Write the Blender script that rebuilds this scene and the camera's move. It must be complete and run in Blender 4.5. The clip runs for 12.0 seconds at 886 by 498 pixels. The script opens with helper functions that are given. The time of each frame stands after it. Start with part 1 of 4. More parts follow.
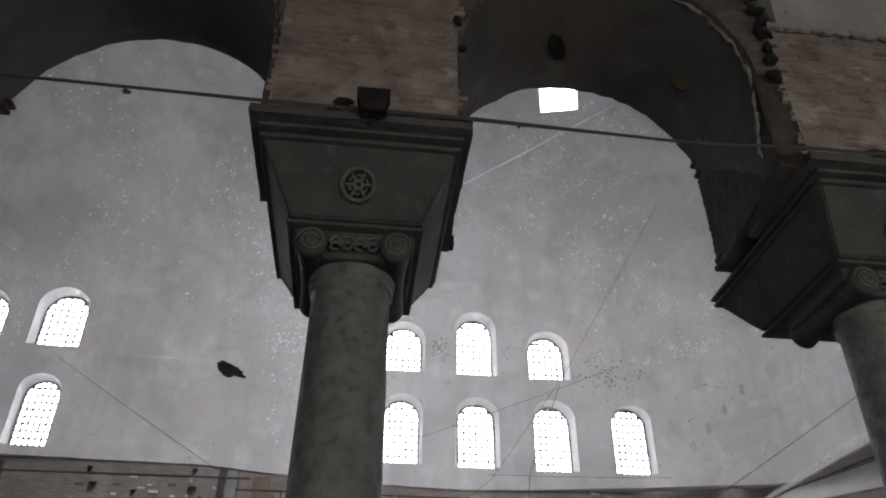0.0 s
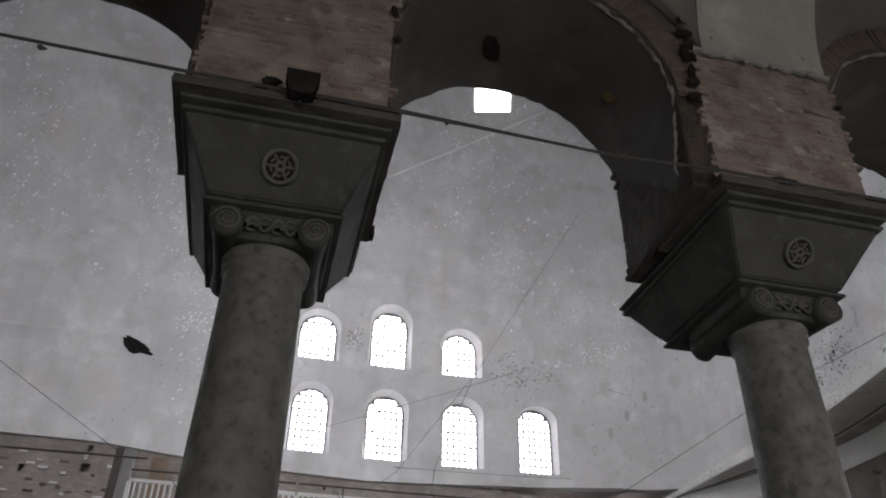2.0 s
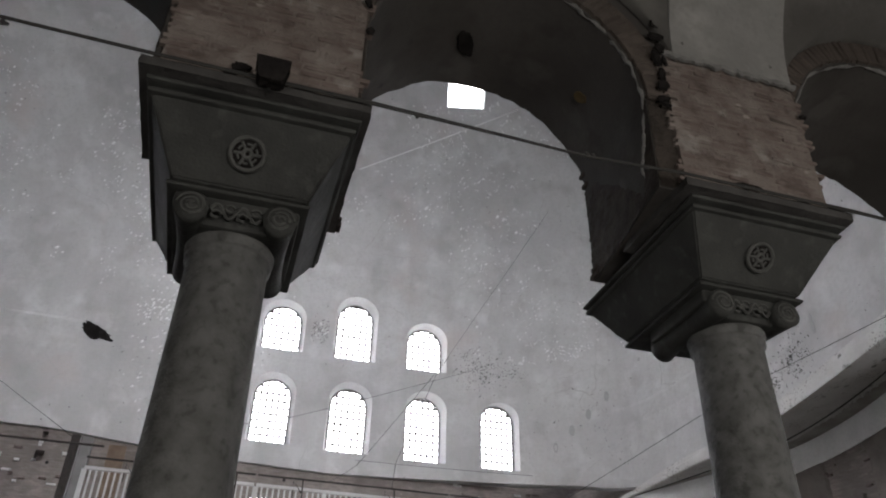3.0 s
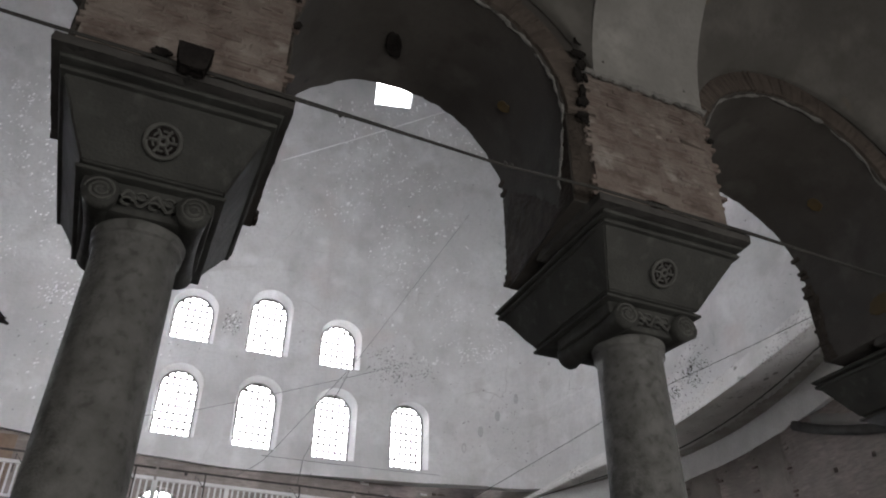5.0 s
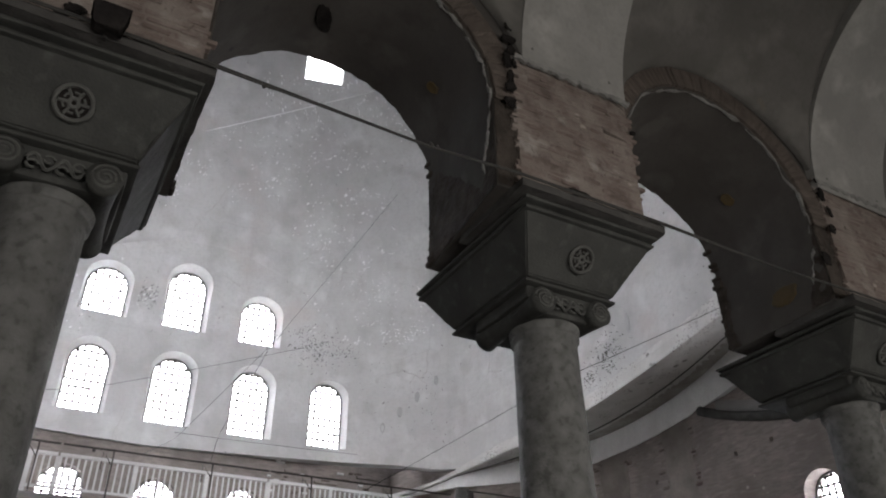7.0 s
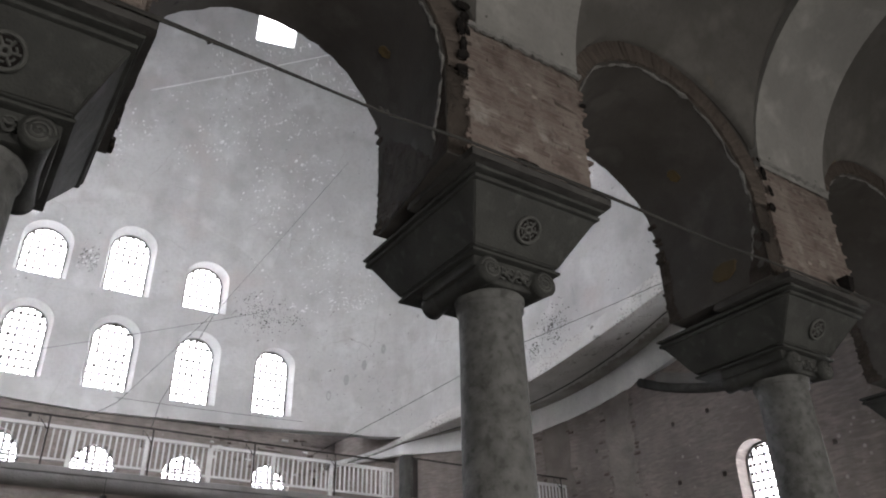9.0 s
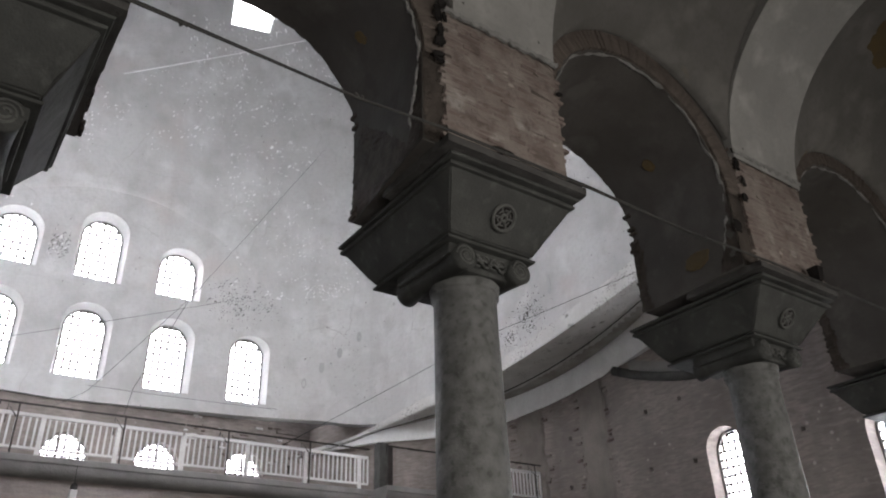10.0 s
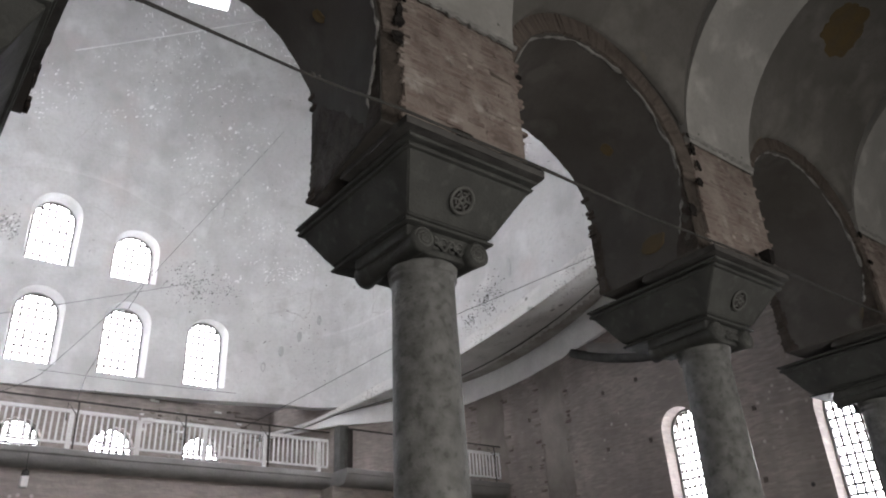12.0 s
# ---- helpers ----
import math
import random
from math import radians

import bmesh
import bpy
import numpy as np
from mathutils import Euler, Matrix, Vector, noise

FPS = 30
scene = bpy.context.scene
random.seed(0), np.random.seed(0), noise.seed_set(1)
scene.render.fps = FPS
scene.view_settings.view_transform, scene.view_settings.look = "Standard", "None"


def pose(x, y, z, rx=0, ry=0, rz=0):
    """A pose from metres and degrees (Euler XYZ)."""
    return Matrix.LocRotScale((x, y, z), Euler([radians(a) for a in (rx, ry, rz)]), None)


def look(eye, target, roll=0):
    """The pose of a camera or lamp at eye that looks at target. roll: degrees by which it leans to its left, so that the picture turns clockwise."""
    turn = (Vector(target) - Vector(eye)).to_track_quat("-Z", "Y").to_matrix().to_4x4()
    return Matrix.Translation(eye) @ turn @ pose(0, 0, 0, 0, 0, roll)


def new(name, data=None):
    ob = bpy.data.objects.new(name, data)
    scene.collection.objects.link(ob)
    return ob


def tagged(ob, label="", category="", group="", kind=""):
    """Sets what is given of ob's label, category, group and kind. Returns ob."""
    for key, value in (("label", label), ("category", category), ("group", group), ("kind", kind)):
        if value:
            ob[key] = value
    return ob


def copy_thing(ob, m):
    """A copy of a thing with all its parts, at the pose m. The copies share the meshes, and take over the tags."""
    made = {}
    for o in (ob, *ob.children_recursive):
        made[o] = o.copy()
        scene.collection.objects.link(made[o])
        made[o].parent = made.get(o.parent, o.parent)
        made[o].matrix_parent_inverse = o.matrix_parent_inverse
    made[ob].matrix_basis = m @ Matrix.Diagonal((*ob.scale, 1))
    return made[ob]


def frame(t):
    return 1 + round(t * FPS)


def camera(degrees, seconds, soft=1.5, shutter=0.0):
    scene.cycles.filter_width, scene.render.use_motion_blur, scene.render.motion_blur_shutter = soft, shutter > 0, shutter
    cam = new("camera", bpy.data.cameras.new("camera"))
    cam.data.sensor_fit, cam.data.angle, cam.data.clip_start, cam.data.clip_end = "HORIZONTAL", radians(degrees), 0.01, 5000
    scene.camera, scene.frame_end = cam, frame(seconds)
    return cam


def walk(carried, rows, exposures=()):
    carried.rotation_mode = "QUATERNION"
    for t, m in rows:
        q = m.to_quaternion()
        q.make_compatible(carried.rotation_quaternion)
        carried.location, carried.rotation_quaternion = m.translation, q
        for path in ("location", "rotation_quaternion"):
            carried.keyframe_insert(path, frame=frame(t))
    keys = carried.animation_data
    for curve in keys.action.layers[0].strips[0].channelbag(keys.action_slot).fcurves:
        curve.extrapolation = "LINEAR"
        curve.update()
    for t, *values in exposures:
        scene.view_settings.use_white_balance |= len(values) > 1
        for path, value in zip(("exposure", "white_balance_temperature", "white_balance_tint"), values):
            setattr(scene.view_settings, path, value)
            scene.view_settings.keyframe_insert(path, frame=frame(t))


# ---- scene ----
cam = camera(60.5, 12.0, soft=2.0)
EXPOSURES = [(0, 0.65), (2.5, 0.64), (5.5, 0.82), (7.0, 0.92), (9.5, 1.12), (12, 1.33)]
PATH = [
    (0, (0.016, -0.205, 1.945), (0.202, 1.439, 3.069), 0.4),
    (0.5, (0.027, -0.201, 1.941), (0.262, 1.443, 3.056), 0.6),
    (1, (0.036, -0.208, 1.939), (0.327, 1.425, 3.057), 0.8),
    (1.5, (0.048, -0.219, 1.935), (0.392, 1.401, 3.055), 1.0),
    (2, (0.062, -0.222, 1.937), (0.445, 1.396, 3.048), 1.1),
    (2.5, (0.073, -0.221, 1.939), (0.496, 1.388, 3.049), 1.1),
    (3, (0.084, -0.219, 1.936), (0.548, 1.385, 3.038), 1.4),
    (3.5, (0.079, -0.244, 1.939), (0.602, 1.343, 3.039), 1.5),
    (5.5, (0.109, -0.29, 1.933), (0.811, 1.228, 3.03), 0.3),
    (6, (0.125, -0.29, 1.939), (0.873, 1.211, 3.028), 0.2),
    (6.5, (0.132, -0.295, 1.934), (0.929, 1.19, 3.01), -0.3),
    (7, (0.139, -0.298, 1.925), (0.983, 1.174, 2.985), -0.8),
    (9, (0.189, -0.281, 1.916), (1.162, 1.158, 2.907), -1.5),
    (9.5, (0.195, -0.283, 1.912), (1.196, 1.148, 2.885), -1.7),
    (10, (0.209, -0.277, 1.911), (1.24, 1.14, 2.874), -2.1),
    (10.5, (0.23, -0.266, 1.921), (1.285, 1.138, 2.877), -2.2),
    (11, (0.21, -0.295, 1.902), (1.284, 1.101, 2.85), -2.5),
    (11.5, (0.231, -0.288, 1.901), (1.333, 1.096, 2.832), -3.0),
    (12, (0.248, -0.284, 1.906), (1.371, 1.092, 2.827), -3.4),
]
walk(cam, [(t, look(eye, target, roll)) for t, eye, target, roll in PATH], EXPOSURES)
FAR_W, NEAR_W, DOME_W, APSE_W, AISLE_W = 36.0, 200.0, 215.0, 56.0, 86.0

# ---- light ----
world = bpy.data.worlds.new("sky")
scene.world = world
world.use_nodes = True
wn = world.node_tree.nodes
sky = wn.new("ShaderNodeTexSky")
sky.sky_type, sky.sun_disc = "NISHITA", False
sky.air_density, sky.dust_density = 0.6, 7.0
sky.sun_elevation, sky.sun_rotation = radians(40), radians(200)
world.node_tree.links.new(sky.outputs[0], wn["Background"].inputs[0])
wn["Background"].inputs[1].default_value = 0.12
sun = new("sun", bpy.data.lights.new("sun", "SUN"))
sun.data.energy, sun.data.angle, sun.data.color = 0.8, radians(12), (1.0, 0.97, 0.93)
sun.matrix_world = look((-10, -10, 40), (2, 8, 10))

DAY, AISLE_DAY = (0.94, 0.938, 1.0), (1.0, 0.955, 0.895)


def daylight(eye, target, w, h, watts, tone=DAY):
    """Sky light standing in a window's opening."""
    lamp = new("window_daylight", bpy.data.lights.new("window_daylight", "AREA"))
    lamp.data.shape, lamp.data.size, lamp.data.size_y = "RECTANGLE", w, h
    lamp.data.energy, lamp.data.color = watts, tone
    lamp.matrix_world = look(eye, target)
    return lamp


# ---- materials ----
def shader(name, base, tint, rough=0.85, scale=3.0, fine=40.0, bump=0.3, metal=0.0, spots=None, streak=0.0, course=0.0, rand=0.35, clouds=(), cracks=None, world=False):
    """Two scales of mottling between base and tint, fine relief, and optional spots: (scale, size, colour, patch)."""
    m = bpy.data.materials.new(name)
    m.use_nodes = True
    n, l = m.node_tree.nodes, m.node_tree.links
    b = n["Principled BSDF"]
    b.inputs["Roughness"].default_value, b.inputs["Metallic"].default_value = rough, metal
    b.inputs["Specular IOR Level"].default_value = 0.5 if metal or rough < 0.61 and base[0] > 0.5 else 0.15
    co = n.new("ShaderNodeNewGeometry").outputs["Position"] if world else n.new("ShaderNodeTexCoord").outputs["Object"]
    info = n.new("ShaderNodeObjectInfo").outputs["Random"]

    def tex(s, detail=6.0, stretch=None):
        t = n.new("ShaderNodeTexNoise")
        t.inputs["Scale"].default_value, t.inputs["Detail"].default_value = s, detail
        if stretch:
            mp = n.new("ShaderNodeMapping")
            mp.inputs["Scale"].default_value = stretch
            l.new(co, mp.inputs[0])
            l.new(mp.outputs[0], t.inputs["Vector"])
        else:
            l.new(co, t.inputs["Vector"])
        return t.outputs["Fac"]

    def ramp(fac, lo, hi):
        r = n.new("ShaderNodeMapRange")
        r.inputs["From Min"].default_value, r.inputs["From Max"].default_value = lo, hi
        l.new(fac, r.inputs["Value"])
        return r.outputs[0]

    def mix(fac, a, c):
        x = n.new("ShaderNodeMix")
        x.data_type = "RGBA"
        for sock, val in ((x.inputs[0], fac), (x.inputs[6], a), (x.inputs[7], c)):
            if hasattr(val, "links"):
                l.new(val, sock)
            else:
                sock.default_value = val if isinstance(val, float) else (*val, 1)
        return x.outputs[2]

    def times(a, c):
        x = n.new("ShaderNodeMath")
        x.operation = "MULTIPLY"
        for sock, val in ((x.inputs[0], a), (x.inputs[1], c)):
            if hasattr(val, "links"):
                l.new(val, sock)
            else:
                sock.default_value = val
        return x.outputs[0]

    big, small = tex(scale), tex(fine, 8.0)
    col = mix(ramp(big, 0.35, 0.68), base, tint)
    dark = tuple(v * 0.72 for v in base)
    col = mix(times(ramp(small, 0.45, 0.75), 0.5), col, dark)
    col = mix(times(info, rand), col, tint)
    for s, lo, hi, colour, share in clouds:
        col = mix(times(ramp(tex(s, 9.0), lo, hi), share), col, colour)
    if cracks:
        warp = n.new("ShaderNodeTexNoise")
        warp.inputs["Scale"].default_value = 0.8
        l.new(co, warp.inputs["Vector"])
        shift = n.new("ShaderNodeVectorMath")
        l.new(co, shift.inputs[0])
        l.new(warp.outputs["Color"], shift.inputs[1])
        v = n.new("ShaderNodeTexVoronoi")
        v.feature = "DISTANCE_TO_EDGE"
        v.inputs["Scale"].default_value = cracks[0]
        l.new(shift.outputs[0], v.inputs["Vector"])
        line = ramp(v.outputs["Distance"], cracks[1], cracks[1] * 0.3)
        col = mix(times(line, ramp(tex(0.5, 3.0), 0.5, 0.62)), col, cracks[2])
    if streak:
        col = mix(times(ramp(tex(1.0, 5.0, (1.6, 1.6, 0.12)), 0.5, 0.75), streak), col, tuple(v * 0.5 for v in base))
    if course:
        col = mix(times(ramp(tex(1.0, 4.0, (3.2, 3.2, 15.0)), 0.46, 0.6), course), col, tuple(v * 0.55 for v in base))
        col = mix(times(ramp(tex(1.0, 4.0, (2.6, 2.6, 12.0)), 0.55, 0.7), course * 0.7), col, tuple(v * 1.22 for v in base))
    for s, size, colour, patch in spots or ():
        v = n.new("ShaderNodeTexVoronoi")
        v.inputs["Scale"].default_value = s
        l.new(co, v.inputs["Vector"])
        dots = ramp(v.outputs["Distance"], size, size * 0.6)
        area = ramp(tex(patch[0], 3.0), patch[1], patch[1] + 0.08)
        col = mix(times(dots, area), col, colour)
    l.new(col, b.inputs["Base Color"])
    bp = n.new("ShaderNodeBump")
    bp.inputs["Strength"].default_value, bp.inputs["Distance"].default_value = bump, 0.02
    l.new(small, bp.inputs["Height"])
    bp2 = n.new("ShaderNodeBump")
    bp2.inputs["Strength"].default_value, bp2.inputs["Distance"].default_value = bump, 0.08
    l.new(big, bp2.inputs["Height"])
    l.new(bp.outputs[0], bp2.inputs["Normal"])
    l.new(bp2.outputs[0], b.inputs["Normal"])
    return m


PLASTER = shader("nave_plaster", (0.583, 0.583, 0.580), (0.473, 0.473, 0.471), 0.9, 0.45, 9.0, 0.45, streak=0.22,
                 clouds=[(0.22, 0.5, 0.66, (0.396, 0.391, 0.385), 0.5), (1.3, 0.54, 0.7, (0.704, 0.704, 0.699), 0.45), (0.9, 0.56, 0.74, (0.374, 0.361, 0.352), 0.5), (2.1, 0.6, 0.74, (0.407, 0.402, 0.396), 0.35),
                         (3.5, 0.6, 0.74, (0.418, 0.413, 0.407), 0.35), (0.35, 0.6, 0.7, (0.495, 0.440, 0.424), 0.5)],
                 cracks=(0.3, 0.004, (0.440, 0.435, 0.429)),
                 spots=[(2.3, 0.07, (0.132, 0.132, 0.132), (0.3, 0.55)), (9.0, 0.22, (0.077, 0.072, 0.066), (0.28, 0.7))])
# the lit look of the fascia and of one wire is put into this white
LIT_WHITE = shader("lit_white", (0.82, 0.82, 0.82), (0.7, 0.7, 0.7), 0.9, 2.0, 14.0, 0.4)
# aisle plasters: part of the aisle's dimness is put into these dark colours
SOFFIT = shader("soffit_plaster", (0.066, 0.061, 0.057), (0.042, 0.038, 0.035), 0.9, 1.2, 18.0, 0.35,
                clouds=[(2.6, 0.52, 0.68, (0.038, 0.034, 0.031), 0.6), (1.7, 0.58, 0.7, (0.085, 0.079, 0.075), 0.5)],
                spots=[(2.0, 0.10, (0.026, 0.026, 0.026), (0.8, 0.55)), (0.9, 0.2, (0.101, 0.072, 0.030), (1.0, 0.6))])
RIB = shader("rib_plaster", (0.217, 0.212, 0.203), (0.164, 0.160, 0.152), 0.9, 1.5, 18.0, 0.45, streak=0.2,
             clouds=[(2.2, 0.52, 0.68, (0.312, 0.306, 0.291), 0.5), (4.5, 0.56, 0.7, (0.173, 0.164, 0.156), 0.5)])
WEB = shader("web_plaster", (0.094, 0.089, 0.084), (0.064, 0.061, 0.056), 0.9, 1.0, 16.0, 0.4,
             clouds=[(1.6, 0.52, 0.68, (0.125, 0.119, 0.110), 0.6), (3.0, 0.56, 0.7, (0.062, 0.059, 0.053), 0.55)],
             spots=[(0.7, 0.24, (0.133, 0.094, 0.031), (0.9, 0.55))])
# marble set near black: part of the side faces' shade is in the colour
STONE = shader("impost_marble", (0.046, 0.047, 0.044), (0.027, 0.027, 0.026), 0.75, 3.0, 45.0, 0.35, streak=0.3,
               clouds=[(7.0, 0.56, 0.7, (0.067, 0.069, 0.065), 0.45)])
CREST = shader("cornice_plaster", (0.660, 0.654, 0.636), (0.480, 0.474, 0.462), 0.9, 1.2, 12.0, 0.3, streak=0.2, spots=[(3.5, 0.33, (0.240, 0.234, 0.222), (0.9, 0.56)), (14.0, 0.4, (0.288, 0.276, 0.264), (1.3, 0.5))])
# lighter grey than the impost marble, so that the carving stands out
GREY_STONE = shader("grey_stone", (0.077, 0.077, 0.073), (0.045, 0.045, 0.043), 0.75, 5.0, 40.0, 0.3)
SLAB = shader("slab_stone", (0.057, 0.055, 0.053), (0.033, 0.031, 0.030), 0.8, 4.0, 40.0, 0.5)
SHAFT = shader("shaft_granite", (0.113, 0.113, 0.111), (0.055, 0.055, 0.053), 0.65, 7.0, 34.0, 0.4, streak=0.35,
               clouds=[(2.2, 0.54, 0.68, (0.148, 0.148, 0.145), 0.6), (14.0, 0.56, 0.68, (0.035, 0.035, 0.034), 0.5)])
BRICK = shader("brick_clay", (0.168, 0.137, 0.122), (0.098, 0.075, 0.067), 0.92, 6.0, 50.0, 0.7, rand=0.6, world=True,
               clouds=[(2.4, 0.5, 0.66, (0.19, 0.165, 0.15), 0.75), (5.0, 0.56, 0.68, (0.075, 0.058, 0.052), 0.7), (3.3, 0.6, 0.7, (0.23, 0.21, 0.195), 0.6)],
               spots=[(5.0, 0.25, (0.25, 0.22, 0.2), (2.0, 0.55))])
MORTAR = shader("mortar", (0.172, 0.145, 0.13), (0.115, 0.094, 0.084), 0.95, 5.0, 40.0, 0.9, world=True,
                clouds=[(2.4, 0.5, 0.66, (0.19, 0.165, 0.15), 0.75), (5.0, 0.56, 0.68, (0.075, 0.058, 0.052), 0.7), (3.3, 0.6, 0.7, (0.26, 0.24, 0.225), 0.7)])
FARBRICK = shader("far_brick", (0.275, 0.242, 0.223), (0.175, 0.153, 0.142), 0.92, 0.8, 14.0, 0.6, streak=0.65, course=0.55,
                  spots=[(1.0, 0.07, (0.02, 0.02, 0.02), (0.3, 0.4)), (4.0, 0.2, (0.34, 0.31, 0.29), (0.6, 0.58))])
RAGGED = shader("broken_plaster_edge", (0.200, 0.196, 0.188), (0.120, 0.116, 0.112), 0.95, 8.0, 40.0, 0.8)
METAL = shader("dark_metal", (0.03, 0.028, 0.027), (0.05, 0.04, 0.035), 0.55, 8.0, 60.0, 0.2, metal=0.6)
RAIL = shader("white_paint", (0.6, 0.6, 0.592), (0.45, 0.443, 0.436), 0.6, 3.0, 30.0, 0.15)
CONCRETE = shader("gallery_slab_concrete", (0.232, 0.226, 0.221), (0.160, 0.155, 0.150), 0.85, 1.5, 20.0, 0.4, streak=0.3)
CABLE = shader("cable_rubber", (0.02, 0.02, 0.02), (0.035, 0.033, 0.03), 0.6, 10.0, 60.0, 0.1)
FLOOR = shader("stone_floor", (0.09, 0.087, 0.083), (0.06, 0.057, 0.053), 0.7, 1.2, 18.0, 0.3)
STAIN = shader("brown_damp", (0.3, 0.275, 0.25), (0.46, 0.45, 0.43), 0.9, 1.6, 18.0, 0.3)
BOARD = shader("timber_board", (0.2, 0.15, 0.11), (0.13, 0.095, 0.07), 0.85, 3.0, 30.0, 0.4, streak=0.4)
# flat black: the shade in holes and cavities, and the floodlight housing's own black
BLACK = shader("hole_shade_black", (0.012, 0.011, 0.011), (0.02, 0.018, 0.017), 1.0, 8.0, 40.0, 0.6)
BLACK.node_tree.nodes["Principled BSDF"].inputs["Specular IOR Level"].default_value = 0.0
GLASS = bpy.data.materials.new("window_glass")
GLASS.use_nodes = True
gb = GLASS.node_tree.nodes["Principled BSDF"]
gb.inputs["Transmission Weight"].default_value, gb.inputs["Roughness"].default_value, gb.inputs["IOR"].default_value = 1.0, 0.05, 1.05


# ---- mesh helpers ----
def part(name, bm, material, parent=None, label="", smooth=False):
    me = bpy.data.meshes.new(name)
    bm.to_mesh(me)
    bm.free()
    if smooth:
        me.polygons.foreach_set("use_smooth", [True] * len(me.polygons))
    me.materials.append(material)
    ob = new(name, me)
    ob.parent = parent
    if label:
        ob["label"] = label
    return ob


def empty(name, x, y, z):
    ob = new(name)
    ob.empty_display_size = 0.2
    ob.matrix_world = Matrix.Translation((x, y, z))
    return ob


def box(bm, x0, x1, y0, y1, z0, z1, bevel=0.0):
    r = bmesh.ops.create_cube(bm, size=1)
    bmesh.ops.scale(bm, vec=(x1 - x0, y1 - y0, z1 - z0), verts=r["verts"])
    bmesh.ops.translate(bm, vec=((x0 + x1) / 2, (y0 + y1) / 2, (z0 + z1) / 2), verts=r["verts"])
    if bevel:
        es = list({e for v in r["verts"] for e in v.link_edges})
        bmesh.ops.bevel(bm, geom=es, offset=bevel, segments=2, affect="EDGES", profile=0.6)
    return bm


def boxes(*specs, bevel=0.0):
    bm = bmesh.new()
    for s in specs:
        box(bm, *s, bevel=bevel)
    return bm


def sheet(rows, closed=False, cap=False):
    """A quad sheet through rows of points."""
    bm = bmesh.new()
    vs = [[bm.verts.new(p) for p in row] for row in rows]
    for a, b in zip(vs, vs[1:]):
        k = len(a)
        for i in range(k if closed else k - 1):
            j = (i + 1) % k
            bm.faces.new((a[i], a[j], b[j], b[i]))
    if cap:
        bm.faces.new(vs[0][::-1])
        bm.faces.new(vs[-1])
    bmesh.ops.recalc_face_normals(bm, faces=bm.faces)
    return bm


def lathe(profile, n=40, wobble=0.0):
    """profile: (radius, z) pairs."""
    return sheet([[(r * (1 + wobble * noise.noise((math.cos(a), math.sin(a), z * 2))) * math.cos(a),
                    r * (1 + wobble * noise.noise((math.cos(a), math.sin(a), z * 2))) * math.sin(a), z)
                   for a in (2 * math.pi * i / n for i in range(n))] for r, z in profile], closed=True, cap=True)


def tube(points, radius, n=6):
    """A round bar through points."""
    rows = []
    pts = [Vector(p) for p in points]
    for i, p in enumerate(pts):
        d = (pts[min(i + 1, len(pts) - 1)] - pts[max(i - 1, 0)]).normalized()
        u = d.cross(Vector((0, 0, 1)) if abs(d.z) < 0.95 else Vector((1, 0, 0))).normalized()
        w = d.cross(u)
        rows.append([p + radius * (math.cos(a) * u + math.sin(a) * w) for a in (2 * math.pi * k / n for k in range(n))])
    return sheet(rows, closed=True, cap=True)


def arch_outline(w, z0, ztop, n=12):
    """An arched opening in (x, z), round-headed, centred on 0."""
    r = w / 2
    zc = ztop - r
    return [(-r, z0)] + [(-r * math.cos(math.pi * i / n), zc + r * math.sin(math.pi * i / n)) for i in range(n + 1)] + [(r, z0)]


def prism(outline, m0, m1):
    """Solid between two placings of an outline in (x, z)."""
    return sheet([[m0 @ Vector((x, 0, z)) for x, z in outline], [m1 @ Vector((x, 0, z)) for x, z in outline]], closed=True, cap=True)


def prism_between(o0, o1, m0, m1):
    """Solid that tapers from one outline to another."""
    return sheet([[m0 @ Vector((x, 0, z)) for x, z in o0], [m1 @ Vector((x, 0, z)) for x, z in o1]], closed=True, cap=True)


def cut(ob, cutters):
    """Take the cutters out of a mesh for good."""
    bm = bmesh.new()
    for c in cutters:
        tmp = bpy.data.meshes.new("cutter")
        c.to_mesh(tmp)
        c.free()
        bm.from_mesh(tmp)
        bpy.data.meshes.remove(tmp)
    tool = part("cutter", bm, MORTAR)
    md = ob.modifiers.new("openings", "BOOLEAN")
    md.operation, md.solver, md.object = "DIFFERENCE", "EXACT", tool
    dg = bpy.context.evaluated_depsgraph_get()
    me = bpy.data.meshes.new_from_object(ob.evaluated_get(dg))
    ob.modifiers.clear()
    ob.data = me
    bpy.data.objects.remove(tool)
    return ob


def wear(bm, cuts, amp):
    """Dents and chips along the edges."""
    bmesh.ops.subdivide_edges(bm, edges=list(bm.edges), cuts=cuts, use_grid_fill=True)
    bm.normal_update()
    for v in bm.verts:
        sharp = max((e.calc_face_angle(0.0) for e in v.link_edges if len(e.link_faces) == 2), default=0)
        k = amp * (1.0 if sharp > 0.5 else 0.25)
        v.co += v.normal * k * (noise.noise(v.co * 9) + 0.7 * noise.noise(v.co * 23) - 0.4)
    return bm


def soften(ob, degrees=32):
    """Smooth faces, with hard edges where they meet at more than the angle."""
    bm = bmesh.new()
    bm.from_mesh(ob.data)
    for f in bm.faces:
        f.smooth = True
    for e in bm.edges:
        e.smooth = len(e.link_faces) == 2 and e.calc_face_angle(3.0) < radians(degrees)
    bm.to_mesh(ob.data)
    bm.free()
    return ob


def structure(ob, label, category):
    return tagged(ob, label, category, kind="structure")


# ---- large structure ----
FLOOR_Z = 0.34
structure(part("floor", boxes((-19, 19, -3, 28, FLOOR_Z - 0.3, FLOOR_Z)), FLOOR), "worn grey stone floor of the church", "floor")

